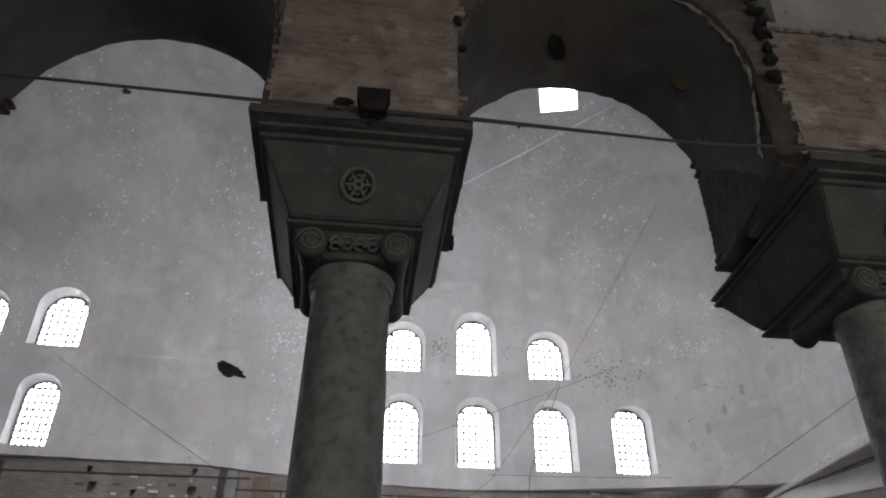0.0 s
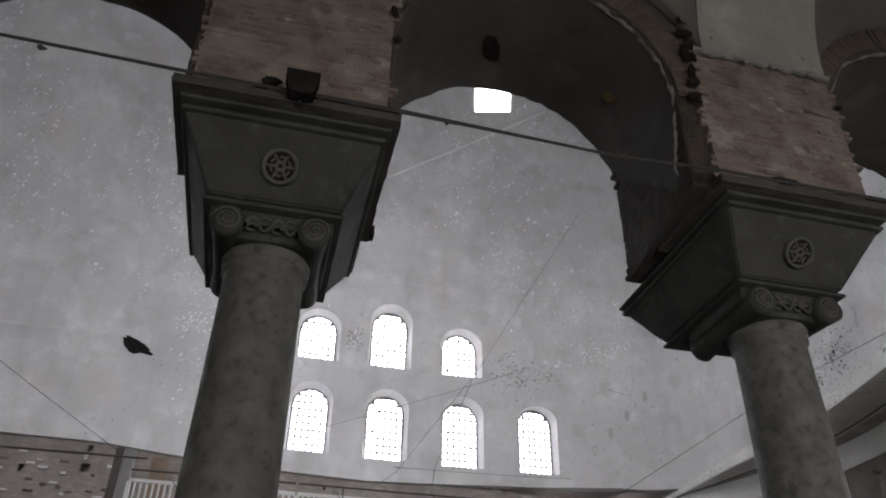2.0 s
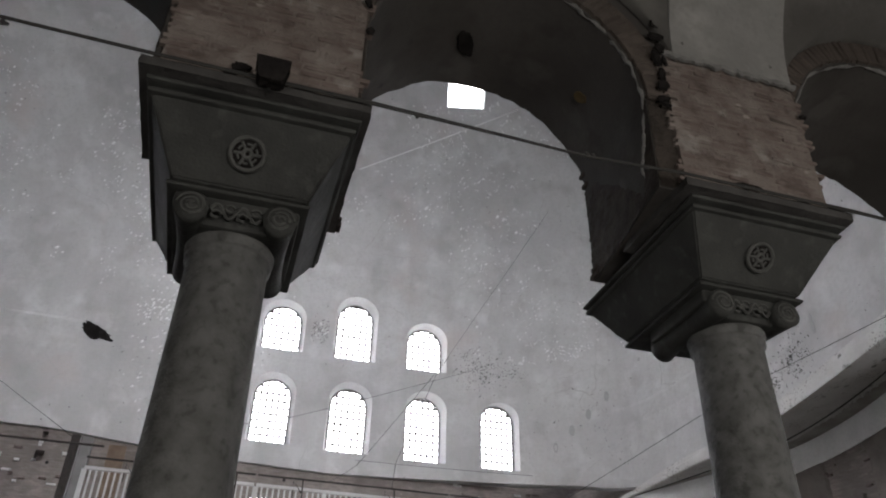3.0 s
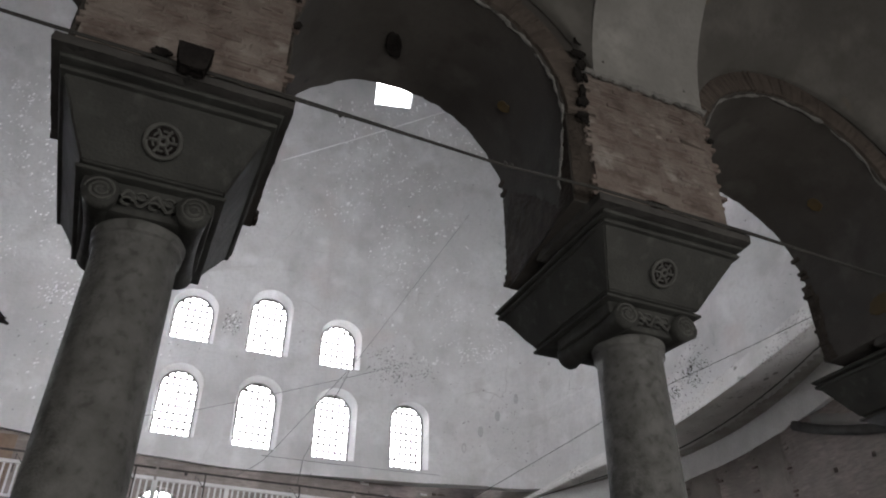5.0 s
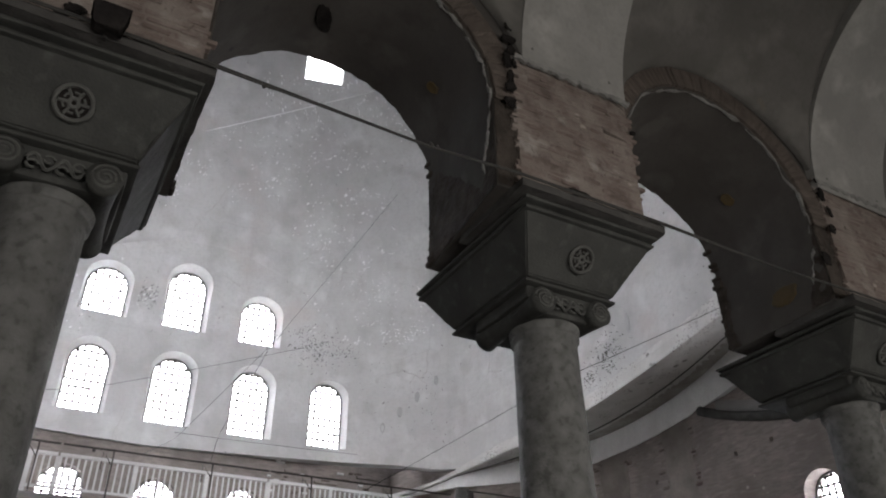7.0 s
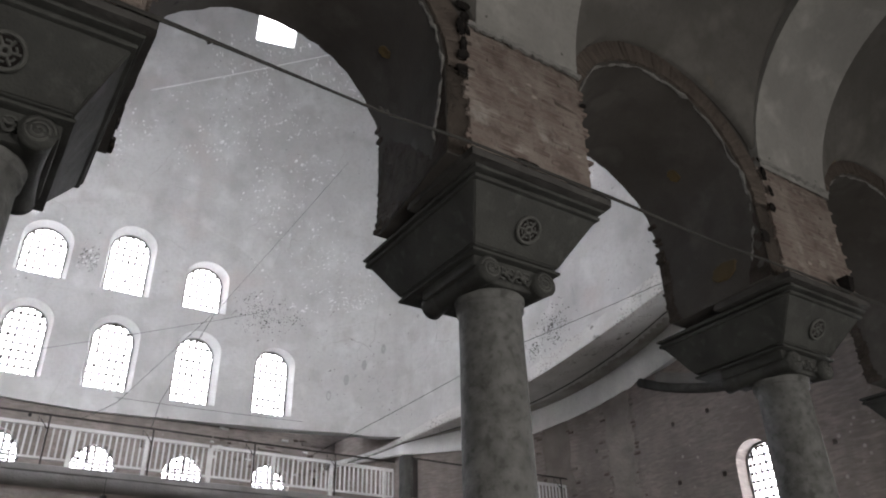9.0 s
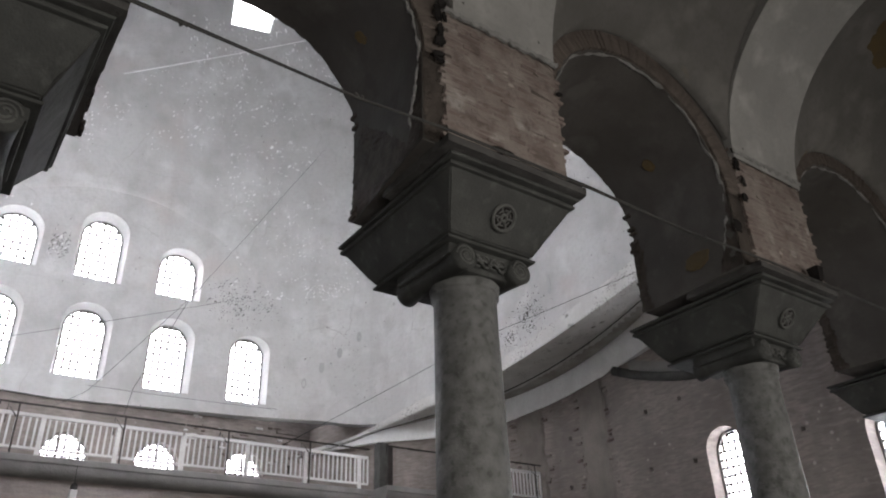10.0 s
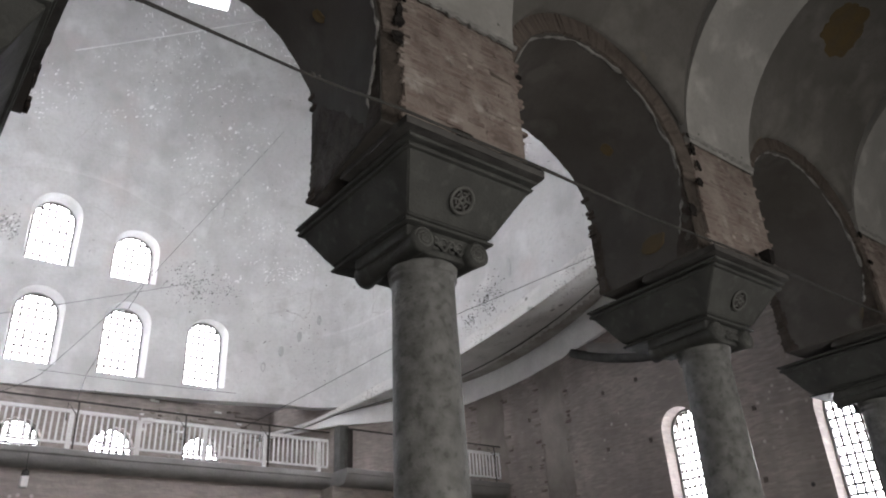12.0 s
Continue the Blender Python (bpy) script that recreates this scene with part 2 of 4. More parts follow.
# the plastered vault of the nave: an upright wall that closes into a shallow dome
CX, CY, AX, BY, SUP = -2.0, 15.2, 15.8, 9.8, 5.0
SPRING, TOP = 15.0, 26.5


def plan(a, k=1.0):
    c, s = math.cos(a), math.sin(a)
    r = (abs(c) ** SUP + abs(s) ** SUP) ** (-1 / SUP)
    return CX + k * AX * r * c, CY + k * BY * r * s


def ease(v):
    v = min(1, max(0, v))
    return v * v * (3 - 2 * v)


def base_height(a):
    x, y = plan(a)
    t = min(1, max(0, (x - 10.5) / 3.0))
    t = t * t * (3 - 2 * t)
    if y > 21.5:
        return float(np.interp(x, (-9, -5, -2.8, 0.5, 3.6, 5.9, 8.4, 10.9, 12.0, 12.9, 13.4), (10.04, 10.02, 9.82, 9.62, 9.53, 9.62, 9.7, 9.7, 9.62, 9.38, 9.22)))
    rise = 0.2 * min(1, max(0, (22 - y) / 3)) + 0.7 * ease((19 - y) / 12)
    return 9.72 + (9.2 + rise - 9.72) * t


def vault_rows(offset):
    rows = []
    n = 220
    for j in range(31):
        row = []
        for i in range(n):
            a = 2 * math.pi * i / n
            zb = base_height(a)
            if j <= 8:
                z, k = zb + (SPRING - zb) * j / 8, 1.0
            else:
                th = (j - 8) / 22.5 * math.pi / 2
                z, k = SPRING + (TOP - SPRING + offset) * math.sin(th), math.cos(th)
            x, y = plan(a, k)
            d = Vector((x - CX, y - CY, 0))
            d = d.normalized() * offset * (k if j > 8 else 1)
            row.append((x + d.x, y + d.y, z))
        rows.append(row)
    return rows


def vault_mesh():
    inner, outer = vault_rows(0.0), vault_rows(0.55)
    bm = bmesh.new()
    vi = [[bm.verts.new(p) for p in r] for r in inner]
    vo = [[bm.verts.new(p) for p in r] for r in outer]
    n = len(vi[0])
    for v, flip in ((vi, False), (vo, True)):
        for a, b in zip(v, v[1:]):
            for i in range(n):
                j = (i + 1) % n
                bm.faces.new((a[i], a[j], b[j], b[i]) if flip else (a[i], b[i], b[j], a[j]))
        bm.faces.new(v[-1] if flip else v[-1][::-1])
    for i in range(n):
        j = (i + 1) % n
        bm.faces.new((vi[0][i], vi[0][j], vo[0][j], vo[0][i]))
    bmesh.ops.recalc_face_normals(bm, faces=bm.faces)
    return bm


def wall_y(x, z):
    """Inner face of the far wall at x."""
    return CY + BY * (1 - abs((x - CX) / AX) ** SUP) ** (1 / SUP)


EYE = Vector((0.1, -0.25, 1.93))


def on_wall(x, z, y=25.0):
    """Slide a place on the flat plane y along the line of sight to the curved wall."""
    p = Vector((x, y, z))
    for _ in range(6):
        q = wall_y(p.x, p.z)
        k = (q - EYE.y) / (y - EYE.y)
        p = EYE + (Vector((x, y, z)) - EYE) * k
    return p, (p.y - EYE.y) / (y - EYE.y)


nave_vault = part("nave_vault", vault_mesh(), PLASTER, smooth=True)
structure(nave_vault, "pale grey weathered plaster vault with flaking spots", "vault")

# (centre x, sill, crown, width) on the far wall
WINDOWS = [(1.46, 10.4, 12.72, 1.27), (4.12, 10.35, 12.73, 1.33), (6.86, 10.34, 12.76, 1.33), (9.66, 10.34, 12.76, 1.28),
           (-1.3, 10.4, 12.72, 1.27),
           (1.44, 13.79, 15.64, 1.36), (4.10, 13.78, 16.16, 1.36), (6.82, 13.76, 15.57, 1.36),
           (-10.74, 10.45, 12.78, 1.18), (-10.8, 14.02, 16.15, 1.5), (-13.5, 14.0, 16.0, 1.4), (-13.4, 10.45, 12.7, 1.2)]


def window(x, z0, z1, w, m_in, columns=6, pitch=0.25, thick=0.031, label="", lamp=0):
    """A round-headed window with a grid of bars: m_in places it, x across and z up, y outwards."""
    root = new("window_1")
    root.matrix_world = m_in
    fr = 0.05
    o, i = arch_outline(w, z0, z1, 16), arch_outline(w - 2 * fr, z0 + fr, z1 - fr, 16)
    bm = bmesh.new()
    vv = [[bm.verts.new((px, y, pz)) for px, pz in ol] for ol, y in ((o, 0.0), (i, 0.0), (i, 0.07), (o, 0.07))]
    for a, b in zip(vv, vv[1:] + vv[:1]):
        for k in range(len(o)):
            j = (k + 1) % len(o)
            bm.faces.new((a[k], a[j], b[j], b[k]))
    bmesh.ops.recalc_face_normals(bm, faces=bm.faces)
    part("window_frame", bm, CONCRETE, root)
    r, zc = (w - fr) / 2, z1 - fr - (w - fr) / 2
    for c in range(1, columns):
        px = -r + 2 * r * c / columns
        part("bar", boxes((px - thick, px + thick, 0.02, 0.05, z0 + fr, zc + math.sqrt(max(r * r - px * px, 0)))), METAL, root)
    rows = int((z1 - z0 - fr) / pitch)
    for c in range(1, rows + 1):
        pz = z0 + fr + c * pitch
        half = r if pz < zc else math.sqrt(max(r * r - (pz - zc) ** 2, 0))
        if half > 0.1:
            part("bar", boxes((-half, half, 0.022, 0.048, pz - thick, pz + thick)), METAL, root)
    part("pane", sheet([[(px, 0.06, pz) for px, pz in i[:len(i) // 2 + 1]],
                        [(px, 0.06, pz) for px, pz in i[len(i) // 2:][::-1]]]), GLASS, root).visible_shadow = False
    structure(root, label or "round-headed window with a grid of bars and bright sky behind", "window")
    return root


cutters, splays = [], []
frames_at = []
for x, z0, z1, w in WINDOWS:
    lo, k = on_wall(x, z0)
    hi, _ = on_wall(x, z1)
    yy = lo.y
    c, a0, a1, ww = lo.x, lo.z, hi.z, w * k
    yy -= 0.17 if c > 9 else 0
    cutters.append(prism(arch_outline(ww, a0, a1), pose(c, yy + 0.34, 0), pose(c, yy + 1.2, 0)))
    wide = [(px * 1.27, (pz - a0) * 1.1 + a0 - (0.08 if pz == a0 else 0)) for px, pz in arch_outline(ww, a0, a1)]
    tight = [(px * 1.03, (pz - a0) * 1.005 + a0) for px, pz in arch_outline(ww, a0, a1)]
    splays.append(prism_between(wide, tight, pose(c, yy - 0.3, 0), pose(c, yy + 0.36, 0)))
    frames_at.append((c, yy + 0.36, a0, a1, ww))
# the windows high in the dome: one over the far side; two near and one west, unseen and added for light
DOME_WINDOWS = [((6.96, 20.8, 23.92), 42, -14), ((4.0, 9.3, 23.6), 40, 180), ((-8.0, 9.3, 23.6), 40, 180), ((-12.6, 15.2, 23.0), 40, 90)]
DOME_PLACES = []
# unseen row over the arcade, assumed to answer the far one and added to light that wall
NEAR_WINDOWS = [(x, 13.9, 16.1, 1.36) for x in (-10.8, -7.0, -2.0, 1.44, 4.1, 6.82)]
for x, z0, z1, w in NEAR_WINDOWS:
    cutters.append(prism(arch_outline(w, z0, z1), pose(x, 4.0, 0), pose(x, 6.6, 0)))
for at, tilt, turn in DOME_WINDOWS:
    m = Matrix.Translation(at) @ pose(0, 0, 0, tilt, 0, turn)
    DOME_PLACES.append(m)
    cutters.append(prism([(-0.74, -0.5), (-0.74, 0.5), (0.74, 0.5), (0.74, -0.5)], m @ pose(0, -1.5, 0), m @ pose(0, 3.0, 0)))
for tools in (cutters, splays):
    cut(nave_vault, tools)
soften(nave_vault)
for c, y, a0, a1, w in frames_at:
    window(0, a0, a1, w, pose(c, y, 0))
    daylight((c, y + 0.5, (a0 + a1) / 2 + 0.3), (c, y - 5, (a0 + a1) / 2 + 0.3), w * 1.6, (a1 - a0) + 0.75, FAR_W * w * (a1 - a0 + 0.75) * 1.6)
for x, z0, z1, w in NEAR_WINDOWS:
    window(0, z0, z1, w, pose(x, 5.3, 0, 0, 0, 180))
    lamp = daylight((x, 4.85, (z0 + z1) / 2), (x + 2.5, 25, 7.0), w * 1.3, (z1 - z0) * 1.1, NEAR_W * (0.5 if x < -5 else 1.0))
    lamp.data.spread = radians(100)
for m in DOME_PLACES:
    root = new("window_2")
    root.matrix_world = m @ pose(0, 0.2, 0)
    fr = 0.06
    part("window_frame", boxes((-0.76, 0.76, 0, 0.05, -0.52, -0.52 + fr), (-0.76, 0.76, 0, 0.05, 0.52 - fr, 0.52), (-0.76, -0.76 + fr, 0, 0.05, -0.52 + fr, 0.52 - fr), (0.76 - fr, 0.76, 0, 0.05, -0.52 + fr, 0.52 - fr)), RAIL, root)
    part("pane", sheet([[(-0.74, 0.03, -0.5), (0.74, 0.03, -0.5)], [(-0.74, 0.03, 0.5), (0.74, 0.03, 0.5)]]), GLASS, root).visible_shadow = False
    structure(root, "square dome window with bright sky behind", "window")
    daylight(m @ Vector((0, 0.36, 0)), m @ Vector((0, -5, 0)), 2.2, 1.8, DOME_W * (0.4 if m.translation.x < -10 else 1.0 if m.translation.y < 15 else 0.45))

# brick walls round the nave, below the plaster
far_wall = part("wall_south", boxes((-18.2, 16.0, 25.1, 25.9, FLOOR_Z, 10.15), (10.75, 16.0, 25.1, 25.9, 10.15, 11.6)), FARBRICK)
structure(far_wall, "bare brown brick wall of the far gallery with putlog holes", "wall")
GALLERY_WINDOWS = [(-1.2, 7.1, 8.75, 1.35), (1.5, 7.1, 8.72, 1.35), (4.25, 7.1, 8.6, 1.35), (7.0, 7.1, 8.62, 1.35), (9.95, 7.1, 8.65, 1.35)]
cut(far_wall, [boxes((x - q, x + q, 24.9, 25.45, z - q * 1.35, z + q * 1.35)) for x, z, q in ((-5.2, 9.15, 0.13), (-5.2, 9.8, 0.08), (-8.3, 9.2, 0.12), (-8.5, 9.75, 0.08), (-7.0, 9.05, 0.08), (12.2, 8.9, 0.08), (13.0, 7.9, 0.08), (11.6, 8.2, 0.1))] + [prism(arch_outline(w, a, b), pose(x, 24.8, 0), pose(x, 26.6, 0)) for x, a, b, w in GALLERY_WINDOWS])
for x, a, b, w in GALLERY_WINDOWS:
    window(0, a, b, w, pose(x, 25.35, 0), label="gallery window with a grid of bars behind the railing")
    daylight((x, 25.6, (a + b) / 2), (x, 20, (a + b) / 2), w * 1.4, (b - a) * 1.2, FAR_W * w * (b - a) * 1.68)
# unseen wall, added to close the end of the nave
structure(part("wall_west", boxes((-18.3, -17.5, -2, 26.2, FLOOR_Z, 10.2)), FARBRICK), "bare brown brick end wall", "wall")


def arc_x(y):
    """Plan line of the curved brick wall at the end of the nave."""
    return 15.9 if y < 13.6 else max(4.71 + math.sqrt(max(11.3 ** 2 - (y - 14.6) ** 2, 0.01)), inner_x(y) + 0.35)


def fascia_x(y):
    return 15.36 if y < 11.2 else 4.71 + math.sqrt(max(11.2 ** 2 - (y - 14.6) ** 2, 0.01))


def inner_x(y):
    """Plan line of the plaster edge above it."""
    return 13.83 - 0.012 * (17.2 - y) ** 2 if y < 17.2 else -3.87 + math.sqrt(17.7 ** 2 - (y - 17.2) ** 2)


ys = [3.0 + 8.3 * i / 10 for i in range(10)] + [11.3 + (25.6 - 11.3) * i / 44 for i in range(45)]
rows = []
for k, (off, z) in enumerate(((0, FLOOR_Z), (0, 9.75), (0.7, 9.75), (0.7, FLOOR_Z))):
    rows.append([(arc_x(y) + off, y, z) for y in ys])
rows.append(rows[0])
bm = sheet(rows)
bmesh.ops.remove_doubles(bm, verts=bm.verts, dist=0.001)
bmesh.ops.holes_fill(bm, edges=bm.edges)
bmesh.ops.recalc_face_normals(bm, faces=bm.faces)
apse_wall = part("wall_east", bm, FARBRICK)
structure(apse_wall, "bare brown brick apse wall with small square putlog holes", "wall")
APSE_WINDOWS = [(10.42, 3.3, 6.68, 1.0), (6.6, 2.9, 6.32, 1.05)]
holes = [prism(arch_outline(w, a, b), pose(15.6, y, 0, 0, 0, -90), pose(17.2, y, 0, 0, 0, -90)) for y, a, b, w in APSE_WINDOWS]
hr = random.Random(3)
for z in (3.1, 4.6, 6.1, 7.5):
    for q in range(11):
        y = 5.6 + 1.42 * q + hr.uniform(-0.2, 0.2)
        if any(abs(y - wy) < 0.75 and z < 6.9 for wy, a, b, w in APSE_WINDOWS):
            continue
        x, zz = arc_x(y), z + hr.uniform(-0.15, 0.15)
        holes.append(boxes((x - 0.3, x + 0.35, y - 0.055, y + 0.055, zz - 0.06, zz + 0.06)))
cut(apse_wall, holes)
for y, a, b, w in APSE_WINDOWS:
    window(0, a, b, w, pose(16.3, y, 0, 0, 0, -90), columns=6, pitch=0.19, thick=0.025, label="tall round-headed apse window with a grid of bars")
    daylight((16.5, y, (a + b) / 2), (10, y, (a + b) / 2), w * 1.5, (b - a) * 1.1, APSE_W * w * (b - a) * 1.65)

# the crescent of plaster that carries the vault over the curved wall
ys = [6.0 + 18.9 * i / 70 for i in range(71)]
rows = []
for f, z in ((0.0, 9.34), (0.0, 9.22), (0.02, 9.2), (0.985, 9.22), (0.99, 9.34), (1.0, 9.34), (1.0, 9.6), (0.0, 9.6), (0.0, 9.34)):
    row = []
    for y in ys:
        k, q = ease((y - 19.0) / 5.8), ease((19 - y) / 12)
        zz = z - 0.45 * k + (0.5 + 0.7 * f) * q if z < 9.5 else z - 0.82 * k + (0.7 + 0.6 * f) * q
        row.append((inner_x(y) + max(fascia_x(y) - inner_x(y), 0.05) * f, y, zz))
    rows.append(row)
crescent = part("cornice", sheet(rows), CREST)
structure(soften(crescent), "broad pale plaster soffit sweeping round above the brick apse", "cornice")

def soffit_point(y, f, drop):
    k, q = ease((y - 19.0) / 5.8), ease((19 - y) / 12)
    return inner_x(y) + max(fascia_x(y) - inner_x(y), 0.05) * f, y, 9.22 - drop - 0.45 * k + (0.5 + 0.7 * f) * q


# upright pale band where the vault turns into the soffit, a dark strip for a groove's shade, and the damp outer strip
# of the soffit
rows = []
for dx, dz in ((0.02, -0.02), (-0.035, -0.02), (-0.045, 0.0), (-0.045, 0.9), (-0.03, 1.0), (0.02, 1.0)):
    row = []
    for y in ys:
        x, _, z = soffit_point(y, 0.0, 0.0)
        row.append((x + dx, y, z + dz * 0.33 * (1 - 0.75 * ease((y - 17.0) / 6))))
    rows.append(row)
structure(soften(part("cornice_band", sheet(rows), CREST)), "pale raised plaster band along the edge of the vault", "cornice")
rows = [[soffit_point(y, f, d) for y in ys] for f, d in ((0.60, -0.01), (0.60, 0.03), (0.615, 0.035), (0.615, -0.01))]
structure(part("drip_groove", sheet(rows), GREY_STONE), "thin dark strip for the shade of a groove along the plaster soffit", "cornice")
rows = [[soffit_point(y, f + (0.06 * noise.noise((y * 0.8, 3, 1)) + 0.05 * noise.noise((y * 2.7, 3, 5)) if 0.6 < f < 0.9 else 0), d) for y in ys]
        for f, d in ((0.70, -0.01), (0.72, 0.008), (0.97, 0.01), (0.97, -0.01))]
structure(part("damp_strip", sheet(rows), STAIN), "brown damp strip along the outer soffit", "cornice")

# fascia in a whiter plaster, which carries the light it catches
rows = []
for off, z in ((0.0, 9.2), (0.03, 8.46), (0.05, 8.42), (0.2, 8.42), (0.2, 9.6), (0.0, 9.6), (0.0, 9.2)):
    row = []
    for y in ys:
        k, tip, q = ease((24.9 - y) / 6.5), ease((y - 19.0) / 5.8), ease((19 - y) / 12)
        zz = (z if z > 9.5 else z if z > 9 else 9.2 + (z - 9.2) * k) - (0.82 if z > 9.5 else 0.45) * tip + (0.8 * ease((21 - y) / 11) if z < 9 else (1.2 if z < 9.5 else 1.3) * q)
        row.append((inner_x(y) + max(fascia_x(y) - inner_x(y), 0.05) + off, y, zz))
    rows.append(row)
structure(soften(part("fascia", sheet(rows), LIT_WHITE)), "pale plaster fascia along the top of the brick apse wall", "fascia")

pts = [(15.86, 9.0 + 5.0 * i / 40, 7.98 + 0.09 * (5.0 * i / 40 - 1) + 0.06 * (5.0 * i / 40 - 1) ** 2) for i in range(36)]
structure(part("string_course", tube(pts, 0.13, 10), GREY_STONE, smooth=True), "dark curved moulding on the brick apse wall", "moulding")
structure(part("string_course", sheet([[(x + dx, y, z + dz) for x, y, z in pts[:31]] for dx, dz in ((0.03, 0.1), (-0.1, 0.12), (-0.1, 0.3), (0.03, 0.42))]), CONCRETE, smooth=True), "pale plaster splay above the curved moulding", "moulding")

# gallery
def nosed_slab(x0, x1, y0, y1):
    """A slab whose front edge has an upright band over a rounded underside."""
    nose = [(0.02, 5.92), (0.0, 5.905), (0.0, 5.79), (0.03, 5.77), (0.035, 5.74), (0.055, 5.67), (0.11, 5.6), (0.19, 5.55), (0.3, 5.53)]
    n = max(2, int((x1 - x0) / 0.4))
    rows = []
    for i in range(n + 1):
        x = x0 + (x1 - x0) * i / n
        rows.append([(x, y0 + d + 0.012 * noise.noise((x * 0.9, z * 4, y0)), z + 0.012 * noise.noise((x * 0.5, z, 3))) for d, z in nose] + [(x, y1, 5.53), (x, y1, 5.92)])
    return sheet(rows, closed=True, cap=True)


for x0, x1, y0, y1 in ((-17.5, 10.3, 17.0, 25.5), (10.3, 15.75, 16.3, 19.6)):
    structure(soften(part("gallery_floor", nosed_slab(x0, x1, y0, y1), CONCRETE)), "grey concrete gallery slab with a rounded edge", "gallery floor")
structure(part("gallery_wall", boxes((-17.5, 10.15, 17.3, 17.9, FLOOR_Z, 5.54), (10.15, 15.6, 16.75, 17.3, FLOOR_Z, 5.54)), FARBRICK), "bare brown brick wall under the gallery", "wall")


def railing(x0, x1, y, z0):
    root = empty("railing", x0, y, z0)
    inv = root.matrix_world.inverted()

    def add(name, bm, mat, label=""):
        o = part(name, bm, mat, root, label)
        o.matrix_parent_inverse = inv
    add("top_rail", boxes((x0, x1, y - 0.03, y + 0.03, z0 + 0.78, z0 + 0.85)), RAIL)
    add("bottom_rail", boxes((x0, x1, y - 0.025, y + 0.025, z0 + 0.12, z0 + 0.17)), RAIL)
    k = int((x1 - x0) / 0.125)
    for i in range(k + 1):
        px = x0 + (x1 - x0) * i / k
        big = i % 12 == 0
        s = 0.045 if big else 0.019
        add("post" if big else "baluster", boxes((px - s, px + s, y - s * 0.8, y + s * 0.8, z0 if big else z0 + 0.17, z0 + 0.78)), RAIL)
    add("handrail", tube([(x0, y - 0.08, z0 + 1.02), (x1, y - 0.08, z0 + 1.02)], 0.022), METAL, "thin dark iron pipe handrail")
    px = x0 + 1.0
    while px < x1:
        add("stanchion", tube([(px, y - 0.1, z0), (px, y - 0.1, z0 + 0.8), (px, y - 0.08, z0 + 1.02)], 0.018), METAL)
        add("brace", tube([(px - 0.02, y - 0.1, z0 + 0.72), (px - 0.2, y - 0.02, z0 + 0.98), (px - 0.2, y - 0.02, z0 + 0.6)], 0.015), METAL)
        px += 2.1
    return tagged(root, "white painted baluster railing along the gallery edge", "railing", "gallery railings")


for x0, x1 in ((-2.6, 0.9), (0.95, 5.35), (5.4, 10.2)):
    railing(x0, x1, 17.12, 5.92)
railing(14.3, 15.55, 16.45, 5.92)

# ---- the near arcade ----
PIERS = [-4.55, -0.12, 4.27, 8.93, 13.7]
HALF = 0.76
Y0, Y1 = 4.2, 5.8
SPR = 7.04


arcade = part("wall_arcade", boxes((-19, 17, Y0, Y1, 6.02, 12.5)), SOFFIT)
tools = []
# centre and radius at the front, then at the back
ARCHES = [(-7.0, 1.5, -7.0, 1.5), (-2.33, 1.42, -2.33, 1.45), (1.97, 1.31, 2.12, 1.37), (6.45, 1.46, 6.68, 1.31), (11.2, 1.55, 11.3, 1.4)]


def arch_at(arch, y):
    k = min(1, max(0, (y - Y0) / (Y1 - Y0)))
    return arch[0] + (arch[2] - arch[0]) * k, arch[1] + (arch[3] - arch[1]) * k


for arch in ARCHES:
    rows = []
    for q in range(13):
        y = Y0 - 0.3 + (Y1 - Y0 + 0.6) * q / 12
        c, r = arch_at(arch, y)
        ring = [(c - r, y, 5.5)]
        for i in range(41):
            th = math.pi * i / 40
            e = 0.03 * noise.noise((math.cos(th) * 4 + c, y * 3, math.sin(th) * 4))
            edge = max(0, abs(y - (Y0 + Y1) / 2) - 0.6) * 0.14 * noise.noise((th * 14, arch[0], y))
            rr = r + e + edge
            ring.append((c - rr * math.cos(th), y, SPR + rr * math.sin(th) * (1.075 if arch[0] == -2.33 else 1.0)))
        ring.append((c + r, y, 5.5))
        rows.append(ring)
    tools.append(sheet(rows, closed=True, cap=True))
cut(arcade, tools)
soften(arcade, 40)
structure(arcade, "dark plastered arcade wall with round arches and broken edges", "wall")


